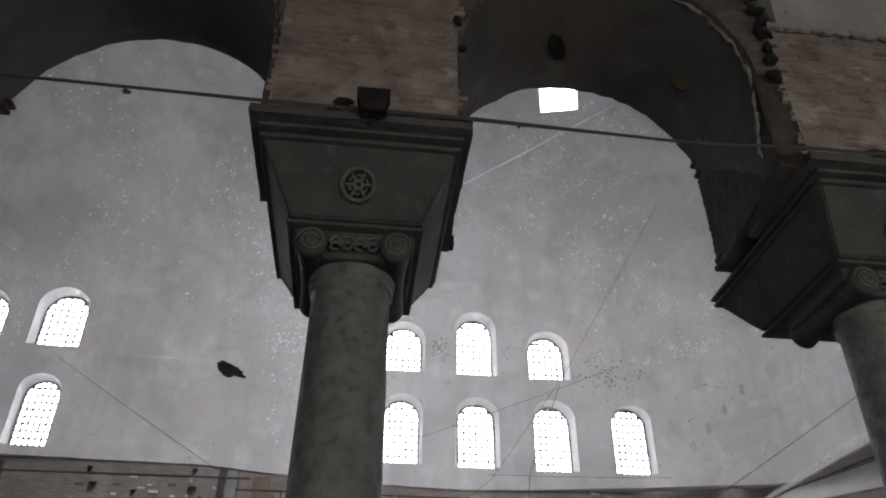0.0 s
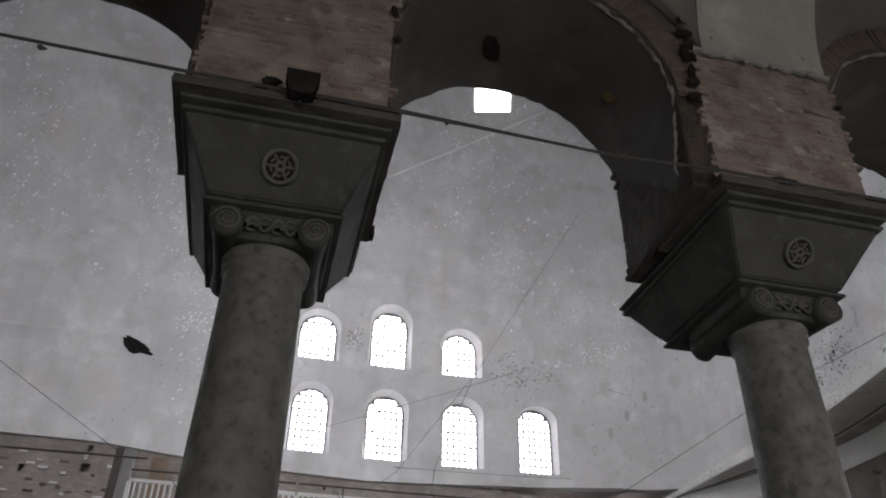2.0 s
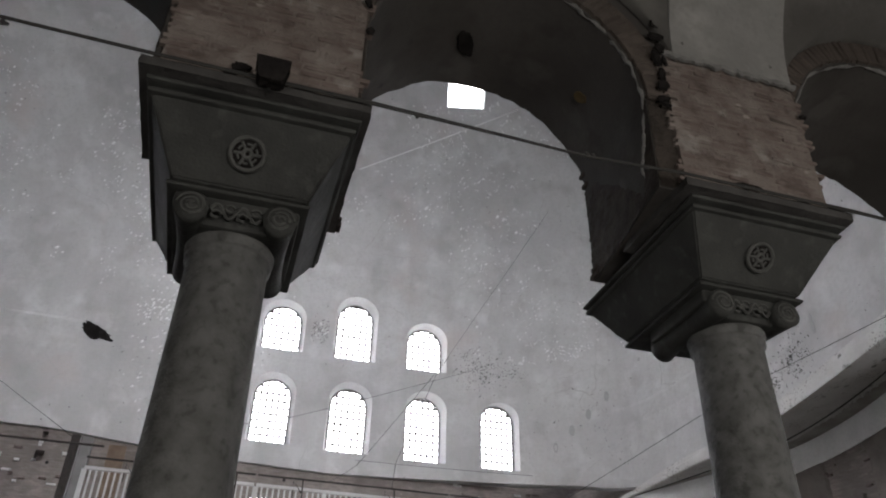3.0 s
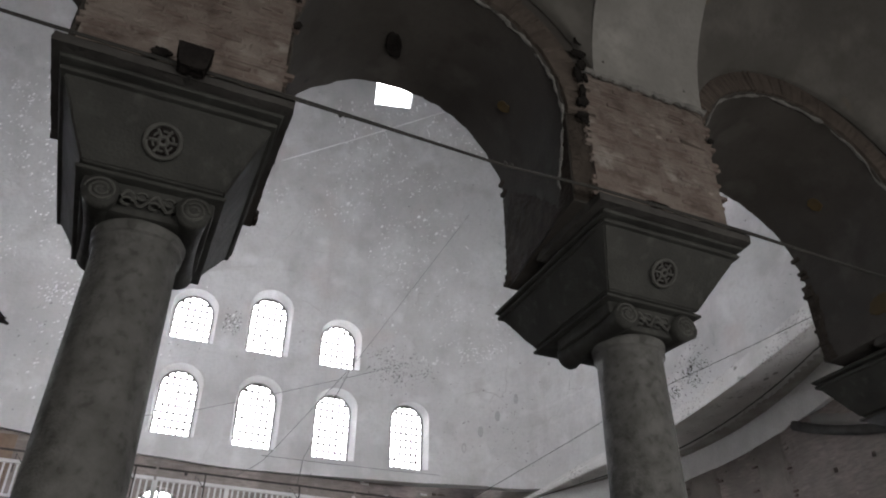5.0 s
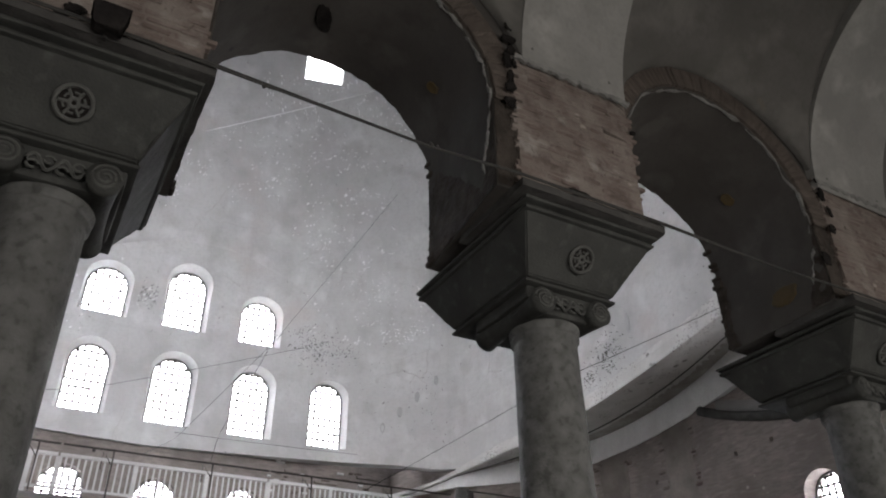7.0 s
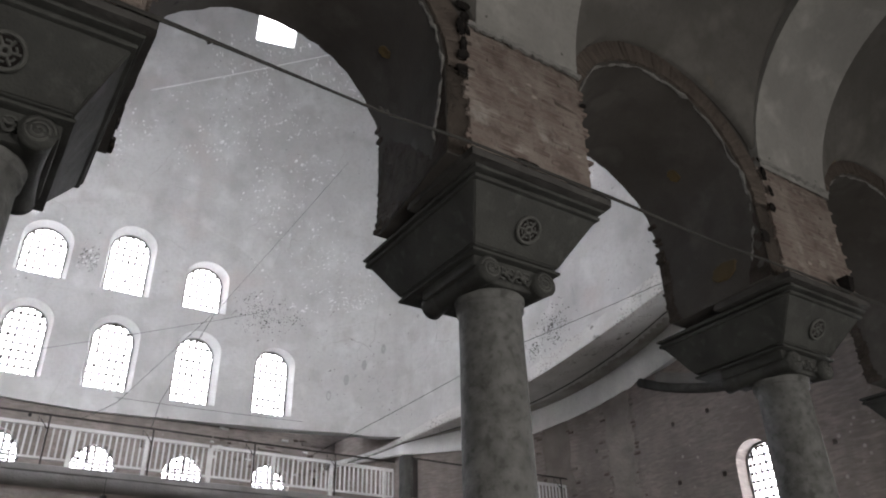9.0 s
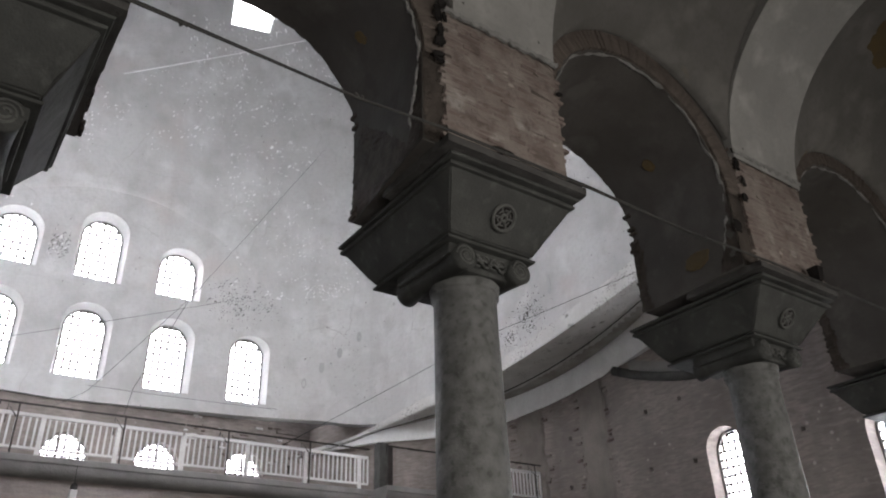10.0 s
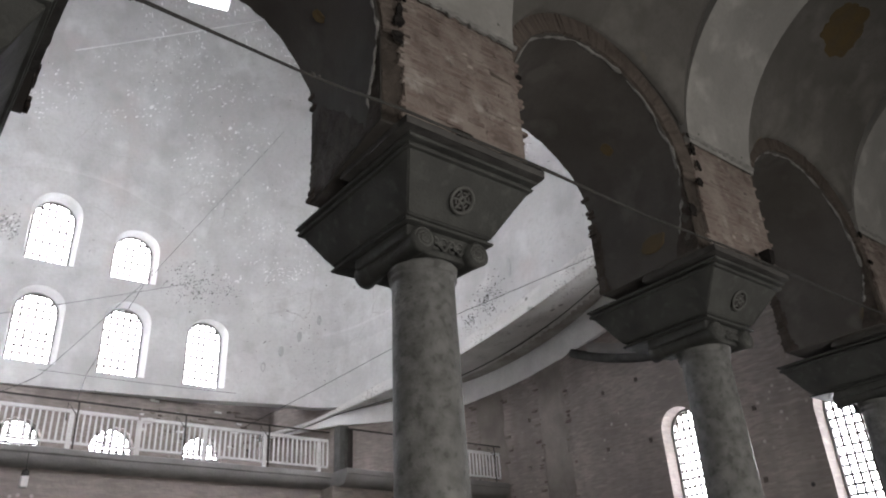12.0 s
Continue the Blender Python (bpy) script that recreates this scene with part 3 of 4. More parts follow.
def impost(name_x):
    """A column with its Ionic capital and tall impost block, base at the floor."""
    root = empty("column", 0, 0, FLOOR_Z)
    inv = root.matrix_world.inverted()

    def add(name, bm, mat, label="", smooth=False, parent=None):
        o = part(name, bm, mat, parent or root, label, smooth)
        if parent is None:
            o.matrix_parent_inverse = inv
        return o
    z = FLOOR_Z
    prof = [(0.46, z), (0.46, z + 0.12), (0.43, z + 0.18), (0.36, z + 0.24), (0.38, z + 0.30), (0.345, z + 0.34)]
    for i in range(1, 15):
        t = i / 15
        prof.append((0.345 - 0.045 * t ** 1.5, z + 0.34 + 4.2 * t))
    prof += [(0.302, 4.93), (0.306, 4.955), (0.325, 4.97), (0.326, 4.995), (0.312, 5.01), (0.312, 5.03), (0.335, 5.045), (0.338, 5.085), (0.32, 5.10)]
    add("shaft", lathe(prof, 48, 0.012), SHAFT, "mottled grey granite shaft", True)
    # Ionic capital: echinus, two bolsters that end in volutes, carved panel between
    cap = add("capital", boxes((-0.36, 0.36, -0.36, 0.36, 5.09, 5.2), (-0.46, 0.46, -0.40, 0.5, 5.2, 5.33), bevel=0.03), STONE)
    for sx in (-1, 1):
        bm = bmesh.new()
        rows = []
        for i in range(13):
            t = -1 + 2 * i / 12
            rad = 0.095 + 0.03 * t * t
            rows.append([(sx * 0.318 + rad * math.cos(a), 0.03 + 0.5 * t, 5.175 + rad * math.sin(a)) for a in (2 * math.pi * k / 20 for k in range(20))])
        add("bolster", sheet(rows, closed=True, cap=True), STONE, "", True)
        for sy in (-1, 1):
            pts = []
            for i in range(46):
                a = i / 45 * 2.4 * 2 * math.pi
                rr = 0.105 - 0.085 * i / 45
                pts.append((sx * 0.318 + sx * rr * math.cos(a), 0.03 + sy * 0.502, 5.175 + rr * math.sin(a)))
            add("volute", tube(pts, 0.012, 5), GREY_STONE)
    for sy in (-1, 1):
        pts = [(-0.19 + 0.38 * i / 40, sy * 0.41, 5.20 + 0.055 * math.sin(i / 40 * 4 * math.pi)) for i in range(41)]
        add("carved_scroll", tube(pts, 0.014, 5), GREY_STONE)
        for k in range(4):
            cx = -0.14 + 0.094 * k
            pts = [(cx + 0.036 * math.cos(a), sy * 0.41, 5.2 + (0.03 if k % 2 else -0.03) + 0.03 * math.sin(a)) for a in (i / 10 * 5.2 for i in range(11))]
            add("carved_scroll", tube(pts, 0.011, 5), GREY_STONE)

    # impost block: tapering body, then stepped mouldings
    def ring(hx, y0, y1, zz):
        return [(-hx, y0, zz), (hx, y0, zz), (hx, y1, zz), (-hx, y1, zz)]
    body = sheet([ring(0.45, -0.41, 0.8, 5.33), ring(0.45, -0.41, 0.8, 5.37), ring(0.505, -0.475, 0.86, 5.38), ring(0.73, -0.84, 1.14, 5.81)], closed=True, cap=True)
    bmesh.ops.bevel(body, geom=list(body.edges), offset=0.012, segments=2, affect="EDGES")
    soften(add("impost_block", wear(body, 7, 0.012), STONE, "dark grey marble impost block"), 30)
    mould = sheet([ring(hx, y0, y1, zz) for hx, y0, y1, zz in (
        (0.66, -0.74, 1.06, 5.795), (0.748, -0.87, 1.16, 5.80), (0.758, -0.884, 1.168, 5.822), (0.752, -0.875, 1.16, 5.842), (0.66, -0.76, 1.06, 5.846), (0.66, -0.76, 1.06, 5.868),
        (0.77, -0.912, 1.185, 5.872), (0.78, -0.925, 1.195, 5.892), (0.77, -0.912, 1.185, 5.912), (0.66, -0.76, 1.06, 5.916), (0.66, -0.76, 1.06, 5.937))], closed=True, cap=True)
    lip = sheet([ring(0.49 + e, -0.45 - e, 0.83 + e, zz) for e, zz in ((0, 5.312), (0.026, 5.316), (0.032, 5.332), (0.026, 5.346), (-0.04, 5.35))], closed=True, cap=True)
    soften(add("fillet", wear(lip, 5, 0.006), STONE), 35)
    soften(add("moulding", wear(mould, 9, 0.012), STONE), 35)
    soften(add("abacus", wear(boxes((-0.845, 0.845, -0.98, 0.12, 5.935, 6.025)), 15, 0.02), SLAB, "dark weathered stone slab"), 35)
    # rosette on the front face, leaning with it
    fz = 5.57
    fy = -0.47 - (fz - 5.36) / 0.48 * 0.37
    lean = pose(0, fy - 0.03, fz, 90 + 37.6, 0, 0)
    ros = []
    for rad, th in ((0.122, 0.018), (0.03, 0.016)):
        ros.append(tube([lean @ Vector((rad * math.cos(a), rad * math.sin(a), 0)) for a in (2 * math.pi * i / 32 for i in range(33))], th, 6))
    for k in range(6):
        a = 2 * math.pi * k / 6
        ros.append(tube([lean @ Vector((rr * math.cos(a + 0.25 * rr), rr * math.sin(a + 0.25 * rr), 0)) for rr in (0.02, 0.06, 0.1)], 0.012, 5))
        ros.append(tube([lean @ Vector((0.072 * math.cos(a + q), 0.072 * math.sin(a + q), 0)) for q in (0.1, 0.4, 0.7)], 0.009, 5))
    bm = bmesh.new()
    for r in ros:
        tmp = bpy.data.meshes.new("t")
        r.to_mesh(tmp)
        r.free()
        bm.from_mesh(tmp)
        bpy.data.meshes.remove(tmp)
    add("rosette", bm, GREY_STONE, "carved openwork rosette")
    disc = bmesh.new()
    bmesh.ops.create_cone(disc, cap_ends=True, segments=28, radius1=0.135, radius2=0.125, depth=0.05, matrix=lean @ pose(0, 0, -0.033))
    add("rosette_boss", disc, STONE)
    # black disc for the shade in the rosette's deep openings
    disc = bmesh.new()
    bmesh.ops.create_cone(disc, cap_ends=True, segments=28, radius1=0.107, radius2=0.107, depth=0.012, matrix=lean @ pose(0, 0, -0.009))
    add("rosette_ground", disc, BLACK)
    return root


COLY = 4.98
col = impost(0)
col.matrix_world = pose(PIERS[1], COLY, FLOOR_Z)
tagged(col, "grey granite column with an Ionic capital and dark tapered impost block", "column", "arcade columns")
for px in (PIERS[0], PIERS[2], 8.81, PIERS[4]):
    copy_thing(col, pose(px, COLY, FLOOR_Z))

# ---- aisle vault: cross ribs and webs ----
AR, AYC, AZ, RISE = 2.7, 1.4, 7.65, 2.45


def rib(x, w):
    rows = []
    n = 36
    for off, s in ((0.0, -1), (0.0, 1), (0.5, 1), (0.5, -1), (0.0, -1)):
        rows.append([(x + s * w / 2, AYC + (AR + off) * math.cos(math.pi * i / n), AZ + (RISE + off) * math.sin(math.pi * i / n)) for i in range(n + 1)])
    bm = sheet(rows)
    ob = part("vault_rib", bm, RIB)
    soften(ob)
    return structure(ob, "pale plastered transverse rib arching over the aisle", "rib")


for px, w in zip((-4.55, -0.12, 4.31, 8.92, 13.6), (1.5, 1.5, 1.36, 1.5, 1.5)):
    rib(px, w)


def web_z(x, y, a, b):
    c, r = (a + b) / 2, (b - a) / 2
    u = min(1, abs((x - c) / r))
    v = min(1, abs((y - AYC) / AR))
    z1 = SPR + 1.80 * math.sqrt(max(0, 1 - u * u)) + 1.0 * (1 - v) ** 0.7 * (1 - u * u)
    z2 = AZ + (RISE + 0.12) * math.sqrt(max(0, 1 - v * v)) + 0.25 * (1 - u * u)
    return max(z1, z2)


for a, b in [(-9.0, -5.2)] + [(p + 0.5, q - 0.5) for p, q in zip(PIERS, PIERS[1:])] + [(14.4, 17.0)]:
    nx, ny = 44, 56
    rows = []
    for j in range(ny + 1):
        v = math.cos(math.pi * j / ny)
        y = AYC + AR * v * 1.03
        rows.append([(a + (b - a) * (0.5 - 0.5 * math.cos(math.pi * i / nx)), y, web_z(a + (b - a) * (0.5 - 0.5 * math.cos(math.pi * i / nx)), y, a, b)) for i in range(nx + 1)])
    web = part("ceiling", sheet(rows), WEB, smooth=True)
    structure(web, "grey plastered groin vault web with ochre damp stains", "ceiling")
# unseen slab, added to shut the sky out above the aisle
structure(part("roof_slab", boxes((-19, 17, -2.2, 4.2, 11.2, 11.5)), FLOOR), "plain slab above the aisle vaults", "roof")
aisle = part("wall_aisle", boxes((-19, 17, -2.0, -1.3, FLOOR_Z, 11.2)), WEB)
# unseen windows behind the camera, added to light the arcade fronts
AISLE_WINDOWS = [(-2.2, 2.6, 5.2, 1.6), (2.2, 2.6, 5.2, 1.6), (6.8, 2.6, 5.2, 1.6), (11.4, 2.6, 5.2, 1.6)]
cut(aisle, [prism(arch_outline(w, a, b), pose(x, -2.3, 0), pose(x, -1.0, 0)) for x, a, b, w in AISLE_WINDOWS])
structure(aisle, "plain plastered outer wall of the aisle", "wall")
for (x, a, b, w), share in zip(AISLE_WINDOWS, (0.8, 1.4, 1.2, 1.2)):
    daylight((x, -1.7, (a + b) / 2), (x, 3, (a + b) / 2 + 0.6), w, b - a, AISLE_W * share, AISLE_DAY)
# unseen walls, added to close the aisle's ends
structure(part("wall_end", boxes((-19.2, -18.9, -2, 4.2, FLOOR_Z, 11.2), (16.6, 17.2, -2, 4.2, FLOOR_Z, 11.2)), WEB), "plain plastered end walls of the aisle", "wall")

# upright scars on the apse wall, where a cross wall was torn away: a thin strip of old render edged with broken bricks
SCAR = shader("old_render", (0.25, 0.225, 0.205), (0.15, 0.132, 0.12), 0.95, 1.4, 16.0, 0.7, streak=0.6)
for ya, yb, z0, z1 in ((13.95, 15.1, FLOOR_Z, 9.0), (16.35, 17.45, FLOOR_Z, 8.9)):
    rows = []
    for i in range(61):
        z = z0 + (z1 - z0) * i / 60
        lo = ya + 0.09 * noise.noise((z * 2.1, ya, 0)) + 0.05 * noise.noise((z * 7, ya, 2))
        hi = yb + 0.09 * noise.noise((z * 2.1, yb, 0)) + 0.05 * noise.noise((z * 7, yb, 2))
        row = []
        for j in range(9):
            y = lo + (hi - lo) * j / 8
            depth = -0.02 if j in (0, 8) else 0.035 + 0.025 * noise.noise((y * 3, z * 3, 1))
            row.append((arc_x(y) - depth, y, z))
        rows.append(row)
    scar = structure(part("render_scar", sheet(rows), SCAR), "upright strip of old render with torn brick edges on the apse wall", "brickwork")
    r = random.Random(int(ya * 10))
    for edge in (ya, yb):
        z = 4.2
        while z < z1 - 0.3:
            if r.random() < 0.6:
                y, w = edge + r.gauss(0, 0.12), r.uniform(0.04, 0.12)
                x = arc_x(y)
                part("brick", boxes((x - r.uniform(0.015, 0.06), x + 0.05, y - w, y + w, z, z + r.uniform(0.04, 0.07)), bevel=0.01), BRICK if r.random() < 0.6 else SCAR, scar)
            z += r.choice((0.08, 0.11, 0.14, 0.26))

# ---- brickwork of the piers ----
rng = random.Random(7)


def brick_mesh(l, h, d, seed):
    bm = box(bmesh.new(), 0, l, 0, d, 0, h)
    r = random.Random(seed)
    for v in bm.verts:
        v.co += Vector((r.uniform(-0.008, 0.008), r.uniform(-0.007, 0.007), r.uniform(-0.006, 0.006)))
    bmesh.ops.bevel(bm, geom=list(bm.edges), offset=0.006, segments=1, affect="EDGES")
    me = bpy.data.meshes.new("brick")
    bm.to_mesh(me)
    bm.free()
    me.materials.append(BRICK)
    return me


# arch rings: same brick as the piers, grazing-light shade put into a darker colour
SHADED_BRICK = shader("shaded_brick", (0.102, 0.085, 0.074), (0.055, 0.045, 0.039), 0.95, 5.0, 45.0, 0.8, rand=0.9)
BRICKS = [brick_mesh(l, h, 0.06, i) for i, (l, h) in enumerate(((0.34, 0.045), (0.31, 0.042), (0.27, 0.046), (0.36, 0.04), (0.2, 0.045), (0.15, 0.043)))]
RING_BRICKS = [me.copy() for me in BRICKS]
for me in RING_BRICKS:
    me.materials[0] = SHADED_BRICK
LENGTHS = (0.34, 0.31, 0.27, 0.36, 0.2, 0.15)


def piece(me, m, parent, name="brick"):
    ob = new(name, me)
    ob.parent = parent
    ob.matrix_world = m
    return ob


def pier_face(x, half, top):
    """Bare brick front of a pier above its impost, coursed in thin bricks with wide joints."""
    bed = part("brick_pier", boxes((x - half + 0.02, x + half - 0.02, Y0 - 0.053, Y0 + 0.05, 6.02, top + 0.12)), MORTAR)
    structure(bed, "exposed thin reddish bricks with wide pale joints above the impost", "brickwork")
    z = 6.035
    while z < top + 0.05:
        px = x - half + rng.uniform(-0.04, 0.03)
        while px < x + half - 0.08:
            k = rng.randrange(6)
            if px + LENGTHS[k] > x + half + 0.05:
                k = 5
            if rng.random() > 0.08:
                piece(BRICKS[k], pose(px, Y0 - 0.062 + rng.uniform(-0.006, 0.012), z + rng.uniform(-0.005, 0.005), 0, rng.uniform(-0.8, 0.8), rng.uniform(-1, 1)), bed)
            px += LENGTHS[k] + rng.uniform(0.012, 0.03)
        z += 0.07
    return bed


for px, top in zip(PIERS, (7.75, 7.95, 7.66, 7.75, 7.75)):
    pier_face(px, HALF, top)


def arch_ring(c, r, k0, k1):
    """Bare ring of radial bricks round an arch, with the torn lip of the soffit plaster."""
    n = 46
    rows = []
    for rr, y in ((r + 0.03, Y0 + 0.1), (r + 0.03, Y0 - 0.04), (r + 0.34, Y0 - 0.04), (r + 0.34, Y0 + 0.1)):
        rows.append([(c - rr * math.cos(math.pi * i / n), y, SPR + rr * math.sin(math.pi * i / n)) for i in range(n + 1)])
    bed = part("brick_arch", sheet(rows), SHADED_BRICK)
    structure(bed, "bare brick arch ring stripped of its plaster", "brickwork")
    m = 62
    for i in range(m):
        th = math.pi * (i + 0.5) / m
        if rng.random() < 0.06:
            continue
        k = rng.choice((1, 2, 2))
        d = Vector((-math.cos(th), 0, math.sin(th)))
        p = Vector((c, Y0 - 0.05 + rng.uniform(-0.008, 0.014), SPR)) + d * (r + 0.03 + rng.uniform(-0.02, 0.02))
        piece(RING_BRICKS[k], Matrix.Translation(p) @ pose(0, 0, 0, 0, math.degrees(-math.atan2(d.z, d.x)), 0), bed)
    # torn plaster lip: from the left springing round the arch, then down the jamb, where the plaster has gone from the corner
    rows = []
    nn = 220
    path = []
    for i in range(nn + 1):
        t = k0 + (k1 - k0) * i / nn
        if t <= 1:
            th = math.pi * t
            path.append((-math.cos(th), math.sin(th), 0.0, 0.0))
        else:
            d = (t - 1) * 2.2
            path.append((1.0, 0.0, d, 0.28 * d ** 1.4))
    for q in range(7):
        a = 2 * math.pi * q / 6
        row = []
        for i, (ux, uz, drop, back) in enumerate(path):
            fade = min(1, i / 8, (nn - i) / 8)
            w = (0.024 + 0.026 * abs(noise.noise((i * 0.19, c, 0))) + 0.014 * noise.noise((i * 0.8, c, 4))) * fade * min(1, max(0.25, 0.75 + 1.6 * noise.noise((i * 0.12, c, 7))))
            rr = r - 0.008 + w * 0.6 * math.cos(a) + 0.03 * noise.noise((i * 0.09, c, 9))
            row.append((c + ux * rr, Y0 + 0.012 + back + 0.03 * noise.noise((i * 0.14, c, 2)) - w * 0.8 * math.sin(a), SPR + uz * rr - drop))
        rows.append(row)
    lip = part("plaster_lip", sheet(rows), RAGGED, bed)
    lip["label"] = "torn pale edge of plaster"


for arch, k0, k1 in zip(ARCHES[1:], (0.3, 0.42, 0.08, 0.1), (1.2, 1.36, 1.34, 1.3)):
    arch_ring(arch[0], arch[1], k0, k1)

# torn lower edge of the rib plaster over each pier
for px, top in zip(PIERS, (7.75, 7.95, 7.66, 7.75, 7.75)):
    rows = []
    for q in range(6):
        a = 2 * math.pi * q / 5
        rows.append([(px - 0.76 + 1.52 * i / 60, Y0 - 0.1 - 0.03 * math.sin(a),
                      top + 0.04 * noise.noise((i * 0.3, px, 0)) + 0.03 * noise.noise((i * 0.8, px, 3)) + (0.035 + 0.02 * noise.noise((i * 0.6, px, 8))) * math.cos(a)) for i in range(61)])
    e = part("plaster_edge", sheet(rows), RAGGED)
    structure(e, "torn lower edge of the rib plaster", "plaster edge")


def clod(n, spread, size, material, name, label, centre, kind="structure"):
    """A cluster of broken lumps."""
    bm = bmesh.new()
    r = random.Random(hash(name) % 1 + int(abs(centre[0]) * 100))
    for _ in range(n):
        s = size * r.uniform(0.5, 1.2)
        g = bmesh.ops.create_icosphere(bm, subdivisions=1, radius=s, matrix=Matrix.Translation([r.gauss(0, v) for v in spread]))
        for v in g["verts"]:
            v.co += Vector([r.uniform(-0.35, 0.35) * s for _ in range(3)])
    ob = part(name, bm, material)
    ob.matrix_world = Matrix.Translation(centre)
    return tagged(ob, label, "masonry", kind=kind)


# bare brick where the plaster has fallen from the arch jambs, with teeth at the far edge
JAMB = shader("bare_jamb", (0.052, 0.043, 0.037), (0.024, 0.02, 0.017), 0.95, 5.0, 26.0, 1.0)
for arch in ARCHES[1:]:
    for sx in (-1, 1):
        r = random.Random(int(arch[0] * 10) + sx)

        def jamb_x(y, z, inset):
            c, q = arch_at(arch, y)
            q -= inset
            return c + sx * (q if z < SPR else math.sqrt(max(q * q - (z - SPR) ** 2, 0.01)))
        rows = []
        for i in range(41):
            z = 6.03 + 1.1 * i / 40
            k = i / 40
            near = Y0 + 0.25 + 1.15 * k ** 1.3 + 0.12 * noise.noise((z * 7, arch[0], sx)) + 0.06 * noise.noise((z * 22, arch[0], sx))
            far = Y1 + 0.03
            if arch[0] > 5:
                near = Y1 - 0.2 + 0.12 * k + 0.1 * noise.noise((z * 5, arch[0], sx)) + 0.05 * noise.noise((z * 19, arch[0], sx))
            near = min(near, far - 0.03)
            rows.append([(jamb_x(near + (far - near) * j / 16, z, 0.012 + 0.012 * noise.noise((z * 14, j * 0.6, arch[0]))), near + (far - near) * j / 16, z) for j in range(17)])
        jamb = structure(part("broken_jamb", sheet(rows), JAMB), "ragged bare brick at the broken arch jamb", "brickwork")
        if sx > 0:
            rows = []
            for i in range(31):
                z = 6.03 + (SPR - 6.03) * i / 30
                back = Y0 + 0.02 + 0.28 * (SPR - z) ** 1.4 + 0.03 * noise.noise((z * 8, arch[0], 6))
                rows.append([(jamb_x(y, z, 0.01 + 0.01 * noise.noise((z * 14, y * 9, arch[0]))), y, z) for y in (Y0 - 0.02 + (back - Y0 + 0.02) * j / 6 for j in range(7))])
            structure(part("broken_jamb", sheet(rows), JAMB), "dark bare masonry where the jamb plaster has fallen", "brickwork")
        z = 6.05
        while z < 7.5:
            l = r.uniform(0.02, 0.11)
            d = r.uniform(0.01, 0.06)
            x = jamb_x(Y1, z, d)
            o = part("brick", boxes((min(x, x + sx * 0.2), max(x, x + sx * 0.2), Y1 - 0.1, Y1 + l * 0.6, z, z + r.uniform(0.035, 0.055)), bevel=0.008), JAMB, jamb)
            z += r.choice((0.065, 0.07, 0.14, 0.2))

# strips between the arch edges and the brick piers: bare masonry, recess shade put into its colour
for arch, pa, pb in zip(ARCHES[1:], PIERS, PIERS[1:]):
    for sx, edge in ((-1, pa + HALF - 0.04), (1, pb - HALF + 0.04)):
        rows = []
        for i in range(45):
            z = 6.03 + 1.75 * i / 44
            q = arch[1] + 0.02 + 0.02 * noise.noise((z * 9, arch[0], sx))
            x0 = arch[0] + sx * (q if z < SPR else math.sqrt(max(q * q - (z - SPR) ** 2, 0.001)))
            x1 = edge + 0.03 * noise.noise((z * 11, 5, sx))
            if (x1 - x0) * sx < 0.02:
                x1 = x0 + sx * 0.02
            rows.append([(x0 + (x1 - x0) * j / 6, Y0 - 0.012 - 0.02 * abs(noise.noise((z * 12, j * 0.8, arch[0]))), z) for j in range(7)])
        structure(part("bare_strip", sheet(rows), JAMB), "bare masonry strip with recess shade in its dark colour, between arch edge and pier", "brickwork")

# ---- things on the arcade ----
def cable(points, r, label, sag=0.0, name="cable", mat=None):
    pts = []
    for a, b in zip(points, points[1:]):
        for i in range(12):
            t = i / 12
            p = Vector(a).lerp(Vector(b), t)
            p.z -= sag * 4 * t * (1 - t) * (Vector(b) - Vector(a)).length
            pts.append(p)
    pts.append(Vector(points[-1]))
    return tagged(part(name, tube(pts, r, 6), mat or CABLE, smooth=True), label, "cable", "cables")


WIRE = [(-7.5, 3.98, 6.12), (-4.5, 3.985, 6.07), (-2.3, 3.985, 6.06), (-0.97, 3.985, 6.035), (0.73, 3.985, 6.035), (2.5, 3.985, 5.975), (3.38, 3.985, 6.035), (5.08, 3.985, 6.04), (6.6, 3.985, 5.985), (8.1, 3.985, 6.035), (9.8, 3.985, 6.04), (11.5, 3.985, 6.0), (13, 3.985, 6.035), (16, 3.985, 6.02)]
cable(WIRE, 0.013, "black electric cable strung along the tops of the imposts")
cable([(x, y - 0.012, z - 0.022 - 0.012 * math.sin(i * 2.1)) for i, (x, y, z) in enumerate(WIRE)], 0.008, "thin black cable strung beside a thicker one")
for i, x in enumerate((-1.85, 1.1, 2.52, 3.05, 6.9, 11.0)):
    tagged(clod(4, (0.02, 0.004, 0.006), 0.02, CABLE, "cable_tie", "small black tie on the cable", (x, 3.98, 6.0), kind="thing"), category="cable tie", group="cable ties")


def floodlight(x, y, z, w):
    root = empty("floodlight", x, y, z)
    ring0 = [(-w * 0.36, -0.06), (w * 0.36, -0.06), (w * 0.36, 0.06), (-w * 0.36, 0.06)]
    rows = [[(px * k, py * k, pz) for px, py in ring0] for k, pz in ((0.8, 0.0), (1.0, 0.02), (1.22, 0.16), (1.28, 0.165), (1.28, 0.19), (1.1, 0.195))]
    bm = sheet(rows, closed=True, cap=True)
    part("housing", bm, BLACK, root)
    part("bracket", boxes((-0.012, 0.012, 0.05, 0.09, -0.02, 0.1)), CABLE, root)
    part("lens", boxes((-w * 0.4, w * 0.4, -0.06, 0.06, 0.196, 0.2)), SLAB, root)
    return tagged(root, "small black floodlight standing on the impost slab", "floodlight", "floodlights")


